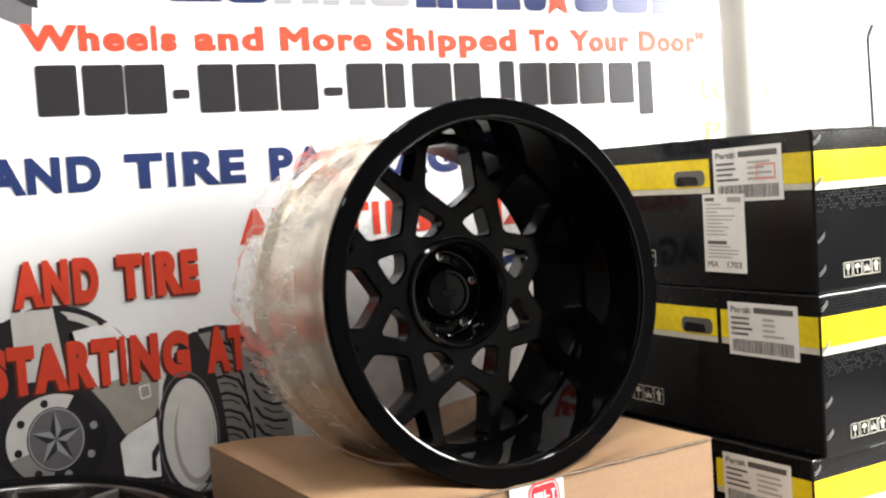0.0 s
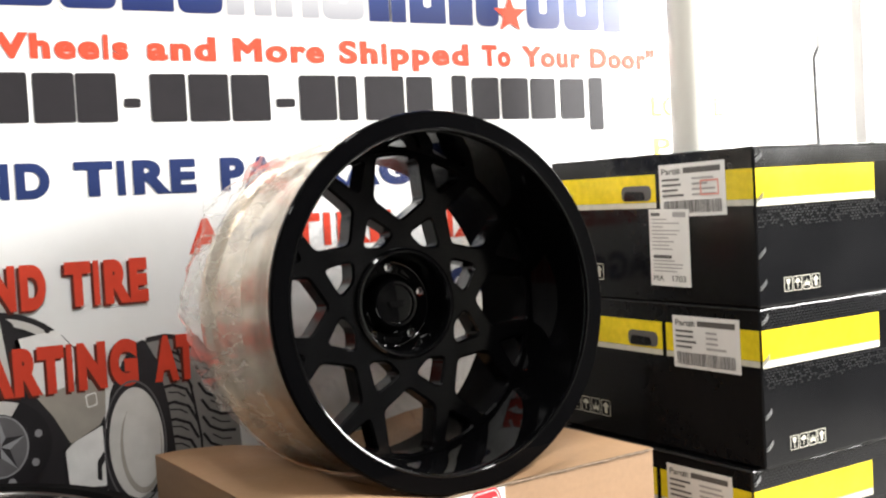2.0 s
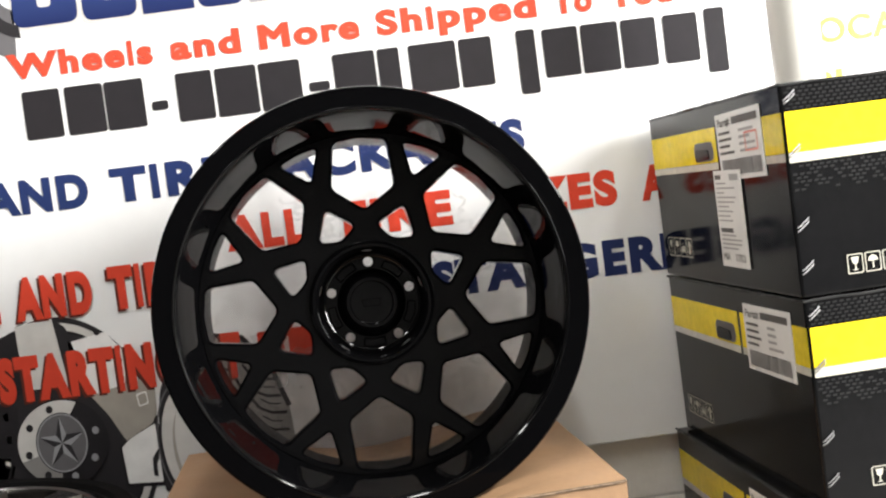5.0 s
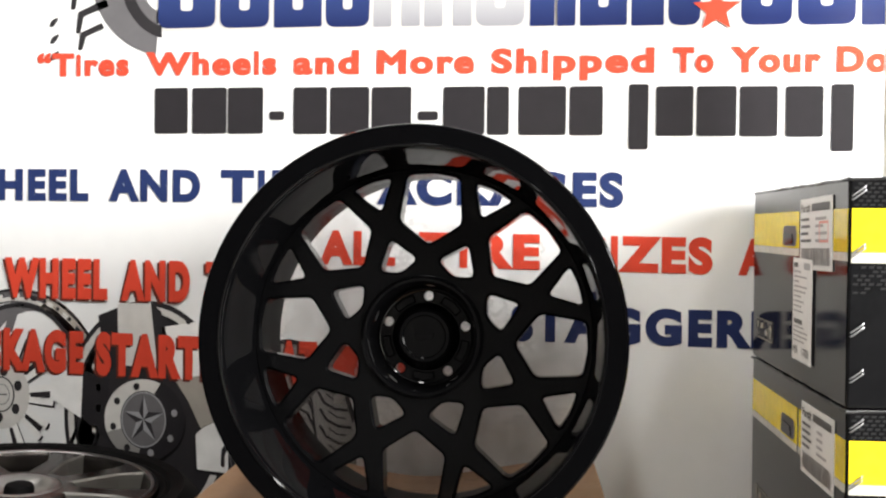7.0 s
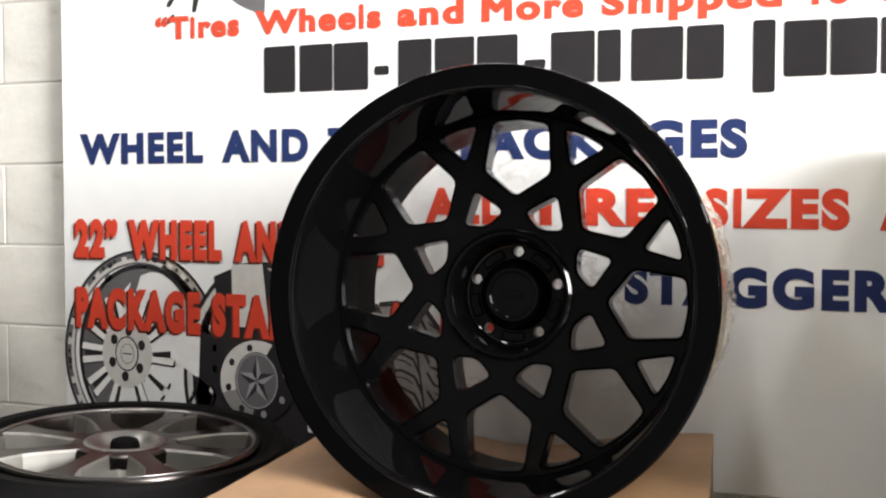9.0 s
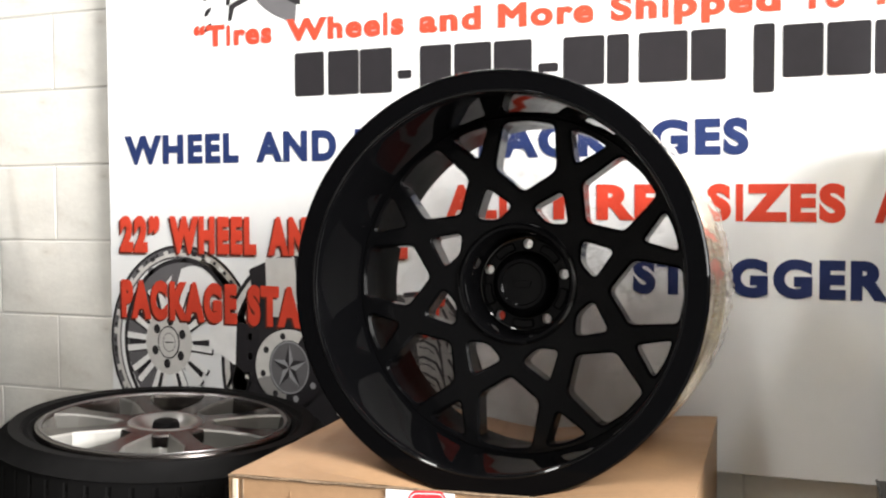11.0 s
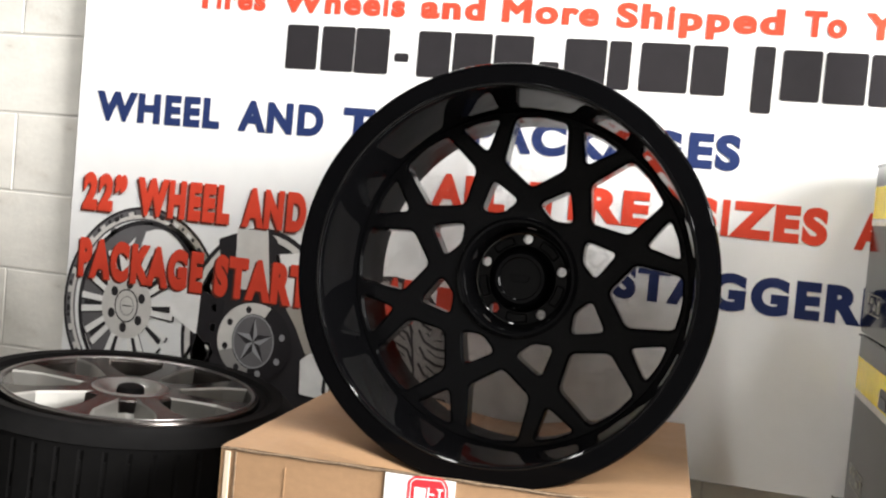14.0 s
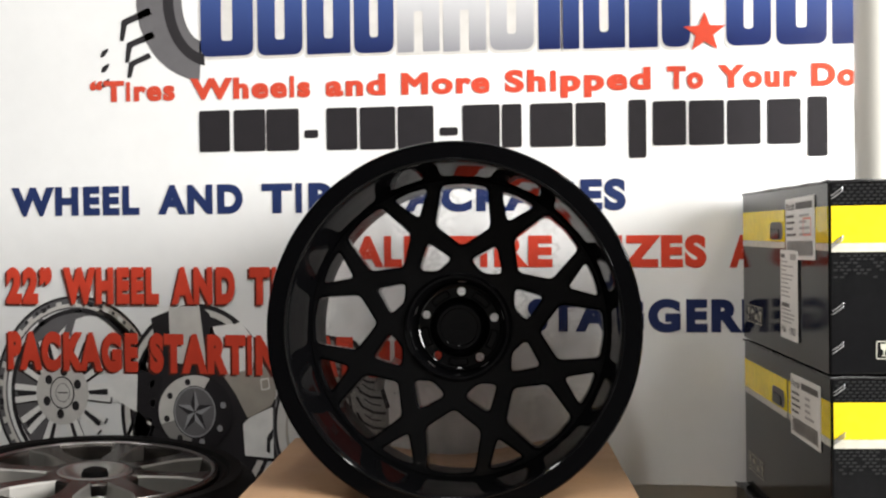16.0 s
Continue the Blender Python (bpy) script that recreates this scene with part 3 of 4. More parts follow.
bar("printed_cap_mark", CX - 0.010, CX + 0.014, CZ - 0.0012, CZ + 0.0012, M["ink_dark"], 8)

# printed picture: broad-spoked wheel with a star on its cap, in a low tyre
CX, CZ = 0.155, 0.697
on_banner("printed_rim", plate_bm([ellipse(0.160, 0.700, 0.185, 0.242)], 0), M["ink_dark"], 2)
on_banner("printed_rim_edge", ring(0.160, 0.700, 0.187, 0.244, 0.007), M["ink_dark"], 3)
on_banner("printed_rim_lip", ring(0.160, 0.700, 0.178, 0.233, 0.014), M["ink_pale"], 3)
on_banner("printed_rim_line", ring(0.160, 0.700, 0.163, 0.217, 0.004), M["ink_black"], 3)
PIECES = [
    ("printed_spoke", "ink_pale", 5, [(0.094, 0.935), (0.168, 0.942), (0.184, 0.805), (0.097, 0.808)]),
    ("printed_spoke_side", "ink_dark", 4, [(0.168, 0.942), (0.192, 0.921), (0.209, 0.851), (0.199, 0.797), (0.175, 0.805)]),
    ("printed_spoke_side", "ink_black", 4, [(0.050, 0.911), (0.094, 0.928), (0.097, 0.808), (0.070, 0.793)]),
    ("printed_panel", "ink_white", 4, [(0.192, 0.890), (0.267, 0.902), (0.301, 0.858), (0.294, 0.796), (0.226, 0.781), (0.202, 0.810)]),
    ("printed_body", "ink_tan", 5, [(0.223, 0.781), (0.287, 0.794), (0.351, 0.806), (0.347, 0.731), (0.334, 0.711), (0.280, 0.684), (0.253, 0.738)]),
    ("printed_panel", "ink_white", 5, [(0.269, 0.671), (0.287, 0.687), (0.340, 0.711), (0.341, 0.594), (0.273, 0.599)]),
    ("printed_panel_edge", "ink_black", 4, [(0.264, 0.675), (0.286, 0.693), (0.344, 0.717), (0.347, 0.586), (0.267, 0.592)]),
    ("printed_bracket", "ink_dark", 6, [(0.324, 0.609), (0.326, 0.643), (0.340, 0.662), (0.340, 0.642), (0.333, 0.632), (0.333, 0.605)]),
    ("printed_fender", "ink_black", 4, [(0.002, 0.798), (0.077, 0.779), (0.070, 0.697), (0.084, 0.641), (0.016, 0.694)]),
    ("printed_panel", "ink_white", 5, [(-0.059, 0.803), (0.016, 0.783), (0.012, 0.694), (-0.059, 0.734)]),
    ("printed_emblem_edge", "ink_white", 6, [(0.311, 0.773), (0.332, 0.777), (0.334, 0.751), (0.314, 0.747)]),
    ("printed_emblem", "ink_tan", 7, [(0.314, 0.770), (0.330, 0.774), (0.332, 0.754), (0.316, 0.750)]),
]
for name, key, layer, pts in PIECES:
    on_banner(name, plate_bm([rounded(pts, 0.004)], 0), M[key], layer)
for px, pz in ((0.252, 0.904), (0.262, 0.862), (0.288, 0.842)):
    on_banner("printed_nut", disc(px, pz, 0.006, 0.007), M["ink_dark"], 6)
on_banner("printed_cap_rim", disc(CX, CZ, 0.091, 0.087), M["ink_black"], 8)
on_banner("printed_cap_plate", plate_bm([ellipse(CX, CZ, 0.088, 0.084, 30, 65, 200) + ellipse(CX, CZ, 0.050, 0.056, 30, 65, 200)[::-1]], 0), M["ink_pale"], 9)
on_banner("printed_cap_plate", plate_bm([ellipse(CX, CZ, 0.088, 0.084, 30, 200, 262) + ellipse(CX, CZ, 0.050, 0.056, 30, 200, 262)[::-1]], 0), M["ink_tread"], 9)
for k in range(8):
    a = 2 * math.pi * (k + 0.3) / 8
    on_banner("printed_nut", disc(CX + 0.070 * math.cos(a), CZ + 0.070 * math.sin(a), 0.0068, 0.0075), M["ink_black"] if 1 <= k <= 5 else M["ink_grey"], 10)
on_banner("printed_cap", disc(CX, CZ, 0.050, 0.058), M["ink_mid"], 9)
on_banner("printed_cap_ring", ring(CX, CZ, 0.052, 0.060, 0.002), M["ink_dark"], 10)
on_banner("printed_cap_ring", ring(CX, CZ, 0.050, 0.058, 0.003), M["ink_grey"], 10)
pts = [(CX + (0.046, 0.017)[k % 2] * math.sin(math.pi * k / 5), CZ + (0.053, 0.020)[k % 2] * math.cos(math.pi * k / 5)) for k in range(10)]
on_banner("printed_star", plate_bm([pts], 0), M["ink_dark"], 10)
for k in range(5):
    p, q = pts[2 * k], pts[(2 * k + 1) % 10]
    on_banner("printed_star_facet", plate_bm([[(CX, CZ), p, q]], 0), M["ink_grey"], 11)

# printed picture: tyre with a directional tread
on_banner("printed_tyre", plate_bm([rounded([(0.345, 0.573), (0.345, 0.690), (0.358, 0.771), (0.382, 0.817), (0.416, 0.863), (0.470, 0.869), (0.531, 0.857), (0.579, 0.795), (0.606, 0.711), (0.616, 0.552)], 0.01)], 0), M["ink_tread"], 2)
on_banner("printed_wall", plate_bm([rounded([(0.343, 0.573), (0.345, 0.690), (0.358, 0.771), (0.376, 0.811), (0.402, 0.857), (0.429, 0.867), (0.453, 0.819), (0.470, 0.721), (0.478, 0.624), (0.478, 0.563)], 0.008)], 0), M["ink_dark"], 7)
on_banner("printed_wall_line", plate_bm([ellipse(0.400, 0.668, 0.060, 0.122), ellipse(0.400, 0.668, 0.057, 0.118)], 0), M["ink_mid"], 8)
on_banner("printed_rim_side", disc(0.402, 0.668, 0.052, 0.108), M["ink_pale"], 9)
on_banner("printed_rim_side", disc(0.410, 0.658, 0.040, 0.090), M["ink_tan"], 10)
on_banner("printed_rim_side", disc(0.412, 0.668, 0.036, 0.088), M["ink_pale"], 11)
on_banner("printed_shoulder", plate_bm([stroke([(0.433, 0.864), (0.470, 0.868), (0.531, 0.856), (0.579, 0.795), (0.606, 0.711)], 0.010)], 0), M["ink_dark"], 3)


for k in range(8):
    z0, s = 0.575 + 0.034 * k, 1 - 0.05 * max(0, k - 4)
    for pts in ([(0.455, 0.022), (0.480, 0.026), (0.508, 0.014), (0.524, -0.018)], [(0.470, 0.012), (0.490, 0.010), (0.505, 0.000)], [(0.534, 0.024), (0.548, 0.002), (0.572, -0.010), (0.600, -0.012)], [(0.552, 0.020), (0.570, 0.008), (0.590, 0.006)]):
        line = [(0.45 + (px - 0.45) * s, z0 + pz) for px, pz in pts]
        on_banner("printed_groove", plate_bm([stroke(line, 0.0058 if len(pts) == 4 else 0.003)], 0), M["ink_black"], 4 if len(pts) == 4 else 5)
for pts in ([(0.530, 0.560), (0.529, 0.66), (0.515, 0.76), (0.490, 0.845)], [(0.458, 0.560), (0.458, 0.66), (0.452, 0.76), (0.440, 0.84)]):
    on_banner("printed_groove", plate_bm([stroke(pts, 0.005)], 0), M["ink_black"], 6)


# ---- the black wheel on show ----
WHEEL = Matrix.Translation((0.8113, 1.3601, 0.9384)) @ Matrix.Rotation(radians(3.80), 4, "Z") @ Matrix.Rotation(radians(90 - 4.86), 4, "X")
# in the wheel's own axes the lip faces +z, the spokes' fronts lie at z = -FACE and the bolt pad at z = -PAD
FACE, PAD, LIP, SPIN = 0.1575, 0.216, 0.3208, 3.2
show_wheel = thing("show_wheel", "deep gloss-black mesh-spoke alloy wheel standing on a cardboard box", "wheel", WHEEL)
rim_profile = [(0.311, -0.032), (0.3182, -0.017), (LIP, -0.005), (0.3192, -0.0006), (0.3168, 0.001), (0.2900, 0.001), (0.2858, -0.0045), (0.2842, -0.02), (0.2815, -0.06), (0.2785, -0.10), (0.2755, -0.135), (0.2745, -0.157)]
part("rim", lathe_bm(rim_profile, 192), M["rim_black"], show_wheel, "gloss black outer lip and inner barrel", True)
part("lip_bead", lathe_bm([(0.2906, 0.0008), (0.2898, 0.0018), (0.2880, 0.0019), (0.2862, 0.0008), (0.2851, -0.0016), (0.2848, -0.0050), (0.2855, -0.0065)], 192), M["gloss_black"], show_wheel, "polished rounded edge of the lip", True)
part("inner_barrel", lathe_bm([(0.2745, -0.157), (0.2755, -0.17), (0.2785, -0.20), (0.2800, -0.255), (0.2790, -0.28), (0.2790, -0.335)], 160), M["dull_black"], show_wheel, "dull black rear of the inner barrel", True)
barrel_profile = [(0.311, -0.032), (0.304, -0.036), (0.302, -0.078), (0.297, -0.088), (0.295, -0.20), (0.298, -0.225), (0.301, -0.235), (0.301, -0.31), (0.304, -0.322), (0.316, -0.326), (0.318, -0.338), (0.311, -0.341), (0.284, -0.339), (0.279, -0.335)]
part("barrel", lathe_bm(barrel_profile, 160), M["silver_barrel"], show_wheel, "silver outer barrel", True)


def polar(r, deg):
    return (r * math.sin(radians(deg)), r * math.cos(radians(deg)))


def circle(r, n, c=(0.0, 0.0)):
    return [(c[0] + r * math.cos(2 * math.pi * k / n), c[1] + r * math.sin(2 * math.pi * k / n)) for k in range(n)]


def spoke_plate(depth, bevel):
    """Eight six-sided windows, with a small window inside and another outside between each two."""
    outlines = [circle(0.2775, 120), circle(0.088, 72)]
    for k in range(8):
        turn = SPIN + 45 * k
        outlines.append(rounded([polar(r, turn + a) for r, a in ((0.1505, 0), (0.1935, 15.2), (0.2650, 9.3), (0.2670, 0), (0.2650, -9.3), (0.1935, -15.2))], 0.010))
        turn += 22.5
        outlines.append(rounded([polar(r, turn + a) for r, a in ((0.1670, 0), (0.1272, 14.6), (0.1097, 0), (0.1272, -14.6))], 0.011))
        outlines.append(rounded([polar(r, turn + a) for r, a in ((0.2152, 0), (0.2640, 7.2), (0.2655, 0), (0.2640, -7.2))], 0.009))
    return plate_bm(outlines, depth, bevel, 2)


bm = moved(spoke_plate(0.048, 0.004), Matrix.Translation((0, 0, -FACE - 0.024)))
face = part("spoke_face", bm, M["satin_black"], show_wheel, "satin black mesh of eight crossed spokes").data
# the walls of the holes next to the barrel are dull
face.materials.append(M["dull_black"])
for poly in face.polygons:
    if abs(poly.normal.z) < 0.9 and math.hypot(poly.center.x, poly.center.y) > 0.255:
        poly.material_index = 1
# hub: a rounded ring flush with the spokes, a well, a bolt pad with five holes, and a cap
part("hub_ring", lathe_bm([(0.1010, -FACE - 0.03), (0.1003, -FACE + 0.0010), (0.0985, -FACE + 0.0052), (0.0945, -FACE + 0.0075), (0.0905, -FACE + 0.0068), (0.0872, -FACE + 0.0030), (0.0852, -FACE - 0.005), (0.0836, -FACE - 0.03), (0.0828, -PAD + 0.004), (0.0810, -PAD)], 120), M["gloss_black"], show_wheel, "gloss black ring round the hub", True)
part("dish_ridge", lathe_bm([(0.0800, -PAD - 0.002), (0.0796, -PAD + 0.0035), (0.0775, -PAD + 0.0045), (0.0757, -PAD + 0.0035), (0.0750, -PAD - 0.002)], 96), M["gloss_black"], show_wheel, "", True)
holes = [circle(0.083, 72)] + [circle(0.0078, 24, polar(0.0678, 72 * k + 2.7)) for k in range(5)]
part("hub_dish", moved(plate_bm(holes, 0.020, 0.0015, 1), Matrix.Translation((0, 0, -PAD - 0.010))), M["gloss_black"], show_wheel, "gloss black bolt pad with five holes")
for k in range(5):
    c = polar(0.0678, 72 * k + 2.7)
    seat = lathe_bm([(0.0080, -0.0005), (0.0104, 0.0), (0.0104, 0.0012), (0.0080, 0.0016)], 24, True)
    part("bolt_seat", moved(seat, Matrix.Translation((c[0], c[1], -PAD + 0.0002))), M["satin_black"], show_wheel)
for k in range(5):
    land = plate_bm([rounded([polar(r, 72 * k + 38.7 + a) for r, a in ((0.0595, -17), (0.0735, -15), (0.0745, 0), (0.0735, 15), (0.0595, 17), (0.0590, 0))], 0.003)], 0.006, 0.0022, 1)
    part("hub_land", moved(land, Matrix.Translation((0, 0, -PAD + 0.001))), M["gloss_black"], show_wheel)
cap = part("centre_cap", lathe_bm([(0.0570, -PAD - 0.002), (0.0560, -PAD + 0.003), (0.0495, -PAD + 0.013), (0.0470, -PAD + 0.018), (0.0450, -PAD + 0.024), (0.0410, -PAD + 0.0275), (0.0360, -PAD + 0.0280), (0.0340, -PAD + 0.0235), (0.0120, -PAD + 0.0245), (0.0001, -PAD + 0.0245)], 72), M["gloss_black"], show_wheel, "gloss black centre cap", True)
part("cap_emblem", moved(plate_bm([rounded([(-0.013, -0.006), (0.013, -0.006), (0.017, 0.006), (-0.017, 0.006)], 0.003)], 0.003, 0.0006, 1), Matrix.Translation((0, 0, -PAD + 0.0258))), M["satin_black"], cap)


def film_shell():
    """Loose wrapping round the rear of the barrel, wider and more ragged towards the back."""
    bm = bmesh.new()
    rows, cols = 34, 260
    grid = []
    for i in range(rows):
        f = i / (rows - 1)
        line = []
        for k in range(cols):
            a = 2 * math.pi * k / cols
            p = Vector((math.cos(a) * 2.2, math.sin(a) * 2.2, f * 2.5))
            puff = 0.5 + 0.5 * noise.noise(p * 1.3) + 0.25 * noise.noise(p * 4.1)
            r = 0.3065 + f ** 0.8 * (0.006 + 0.040 * puff) * (1.0 - 0.4 * math.cos(a)) + (0.001 + 0.005 * f) * noise.noise(p * 9) + (0.001 + 0.006 * f) * (0.5 - abs(noise.noise(Vector((p.x * 5, p.y * 5, p.z * 1.5)))))
            low = math.sin(a)
            slim = min(max((low + 0.75) / 0.65, 0.0), 1.0)
            r = 0.3065 + (r - 0.3065) * (0.25 + 0.75 * slim)
            if low < -0.5:
                r = min(r, 0.3195)
            z = -0.165 - f * (0.205 + 0.05 * noise.noise(p * 1.7 + Vector((5, 1, 2)))) + (0.012 * noise.noise(p * 3.0) if i == 0 else 0)
            line.append(bm.verts.new((r * math.cos(a), r * math.sin(a), z)))
        grid.append(line)
    for a, b in zip(grid, grid[1:]):
        for k in range(cols):
            bm.faces.new((a[k], a[(k + 1) % cols], b[(k + 1) % cols], b[k]))
    return bm


def film_back():
    """The same film drawn across the rear opening, crumpled."""
    bm = bmesh.new()
    rows, cols = 30, 120
    grid = []
    for i in range(rows):
        f = (i + 0.02) / (rows - 1)
        line = []
        for k in range(cols):
            a = 2 * math.pi * k / cols
            p = Vector((math.cos(a) * f * 3, math.sin(a) * f * 3, 7.0))
            h = 0.030 * noise.noise(p * 0.9) + 0.012 * noise.noise(p * 3.1) + 0.004 * noise.noise(p * 8.0)
            line.append(bm.verts.new((0.300 * f * math.cos(a), 0.300 * f * math.sin(a), -0.352 + h * (1 - f ** 6))))
        grid.append(line)
    for a, b in zip(grid, grid[1:]):
        for k in range(cols):
            bm.faces.new((a[k], a[(k + 1) % cols], b[(k + 1) % cols], b[k]))
    return bm


film = part("wrapping_film", film_shell(), M["film"], show_wheel, "crumpled clear plastic film with red streaks", True)
part("film_cover", film_back(), M["thin_film"], film, "thin clear film across the back", True)


# ---- the brown box under it ----
CARD = Matrix.Translation((0.466, 1.186, FLOOR)) @ Matrix.Rotation(radians(5.6), 4, "Z")
W, D, TOP = 0.666, 0.630, 0.700
card_box = thing("cardboard_box", "plain brown corrugated cardboard box with a red and white sticker", "box", CARD)


def lid_height(px, py):
    """Lid height, dented to suit the wheel as fitted to the camera's view."""
    p = CARD @ Vector((px, py, 0))
    inv = WHEEL.inverted()
    low = TOP - 0.038 * math.exp(-(((px - 0.34) / 0.16) ** 2)) * min(max(py / 0.07, 0.0), 1.0)
    q, d = inv @ p, inv.to_3x3() @ Vector((0, 0, 1))
    reach = LIP + 0.002
    a, b, c = d.x * d.x + d.y * d.y, q.x * d.x + q.y * d.y, q.x * q.x + q.y * q.y - reach * reach
    if b * b > a * c:
        z = (-b - math.sqrt(b * b - a * c)) / a
        along = q.z + z * d.z
        low = min(low, z - 0.001 + 0.7 * max(0.0, along - 0.004) + 0.7 * max(0.0, -0.35 - along))
    return low


def lid_bm():
    bm = bmesh.new()
    n = 130
    top = [[bm.verts.new((W * i / n, D * j / n, lid_height(W * i / n, D * j / n) + (0.0015 * noise.noise(Vector((i * 0.074, j * 0.074, 3)))) )) for j in range(n + 1)] for i in range(n + 1)]
    for i in range(n):
        for j in range(n):
            bm.faces.new((top[i][j], top[i + 1][j], top[i + 1][j + 1], top[i][j + 1]))
    return bm


part("lid", lid_bm(), M["card"], card_box, "brown lid dented to fit the wheel's fitted place", True)
bm = bmesh.new()
n = 24
outline = [(W * k / n, 0) for k in range(n)] + [(W, D * k / n) for k in range(n)] + [(W - W * k / n, D) for k in range(n)] + [(0, D - D * k / n) for k in range(n)]
low = [bm.verts.new((px, py, 0)) for px, py in outline]
mid = [bm.verts.new((px + 0.003 * noise.noise(Vector((px * 4, py * 4, 1))), py + 0.004 * noise.noise(Vector((px * 4, py * 4, 8))), 0.4)) for px, py in outline]
top = [bm.verts.new((px, py, min(TOP - 0.0015, lid_height(px, py) - 0.001))) for px, py in outline]
for a, b in ((low, mid), (mid, top)):
    for k in range(len(outline)):
        j = (k + 1) % len(outline)
        bm.faces.new((a[k], a[j], b[j], b[k]))
part("body", bm, M["card"], card_box, "brown cardboard sides")
part("front_edge", tube_bm([(W * k / 30, -0.0015, lid_height(W * k / 30, 0.0) - 0.002 + 0.0005 * math.sin(k * 1.7)) for k in range(31)], [0.0016 + 0.0006 * abs(math.sin(k * 2.3)) for k in range(31)], 6), M["card_edge"], card_box, "torn corrugated edge of the lid")
part("fold", box_bm(0.006, 0.015, -0.0025, 0.0, 0.02, TOP - 0.006, 0.0012, 1), M["worn_card"], card_box, "pale worn paper edge")
part("fold", box_bm(0.022, 0.0240, -0.0025, 0.0, 0.02, TOP - 0.006), M["card_edge"], card_box)
part("fold", box_bm(0.098, 0.0995, -0.0015, 0.0, 0.02, TOP - 0.02), M["card"], card_box)
sticker = part("sticker", box_bm(0.247, 0.347, -0.0035, -0.0012, TOP - 0.13, TOP - 0.004), M["sticker_white"], card_box, "white sticker with a red badge and white marks")
badge = [(0.280, -0.014), (0.288, -0.006), (0.330, -0.004), (0.338, -0.016), (0.341, -0.062), (0.326, -0.088), (0.300, -0.092), (0.281, -0.070)]
inner = inset(turned(badge, True), 0.0035)
part("badge", moved(plate_bm([rounded([(a, TOP + b + 0.003) for a, b in badge], 0.006)], 0), Matrix.Translation((0, -0.0042, 0)) @ UP), M["sticker_red"], sticker)
part("badge_line", moved(plate_bm([rounded([(a, TOP + b + 0.003) for a, b in inner], 0.005), rounded([(a, TOP + b + 0.003) for a, b in inset(inner, 0.0014)], 0.004)], 0), Matrix.Translation((0, -0.0046, 0)) @ UP), M["sticker_white"], sticker)
for k, (a, b, c, d) in enumerate(((0.290, 0.3065, -0.034, -0.018), (0.296, 0.306, -0.022, -0.0195), (0.300, 0.3022, -0.036, -0.022), (0.309, 0.3112, -0.036, -0.016), (0.3112, 0.319, -0.027, -0.0245), (0.322, 0.331, -0.019, -0.0165), (0.325, 0.3275, -0.036, -0.019), (0.290, 0.332, -0.046, -0.0425), (0.292, 0.296, -0.062, -0.051), (0.300, 0.311, -0.0535, -0.051), (0.304, 0.3065, -0.064, -0.0535), (0.315, 0.326, -0.062, -0.0595), (0.318, 0.321, -0.0595, -0.050), (0.300, 0.322, -0.075, -0.072))):
    part("mark", moved(plate_bm([rounded(rect(a, b, TOP + c, TOP + d), 0.001)], 0), Matrix.Translation((0, -0.0048, 0)) @ UP), M["sticker_white"], sticker)
part("red_speck", moved(plate_bm([rounded(rect(0.256, 0.271, TOP - 0.062, TOP - 0.058), 0.001)], 0), Matrix.Translation((0, -0.0046, 0)) @ UP), M["sticker_red"], sticker)


# ---- stack of glossy black boxes ----
BW, BD, BH = 0.47, 0.596, 0.303


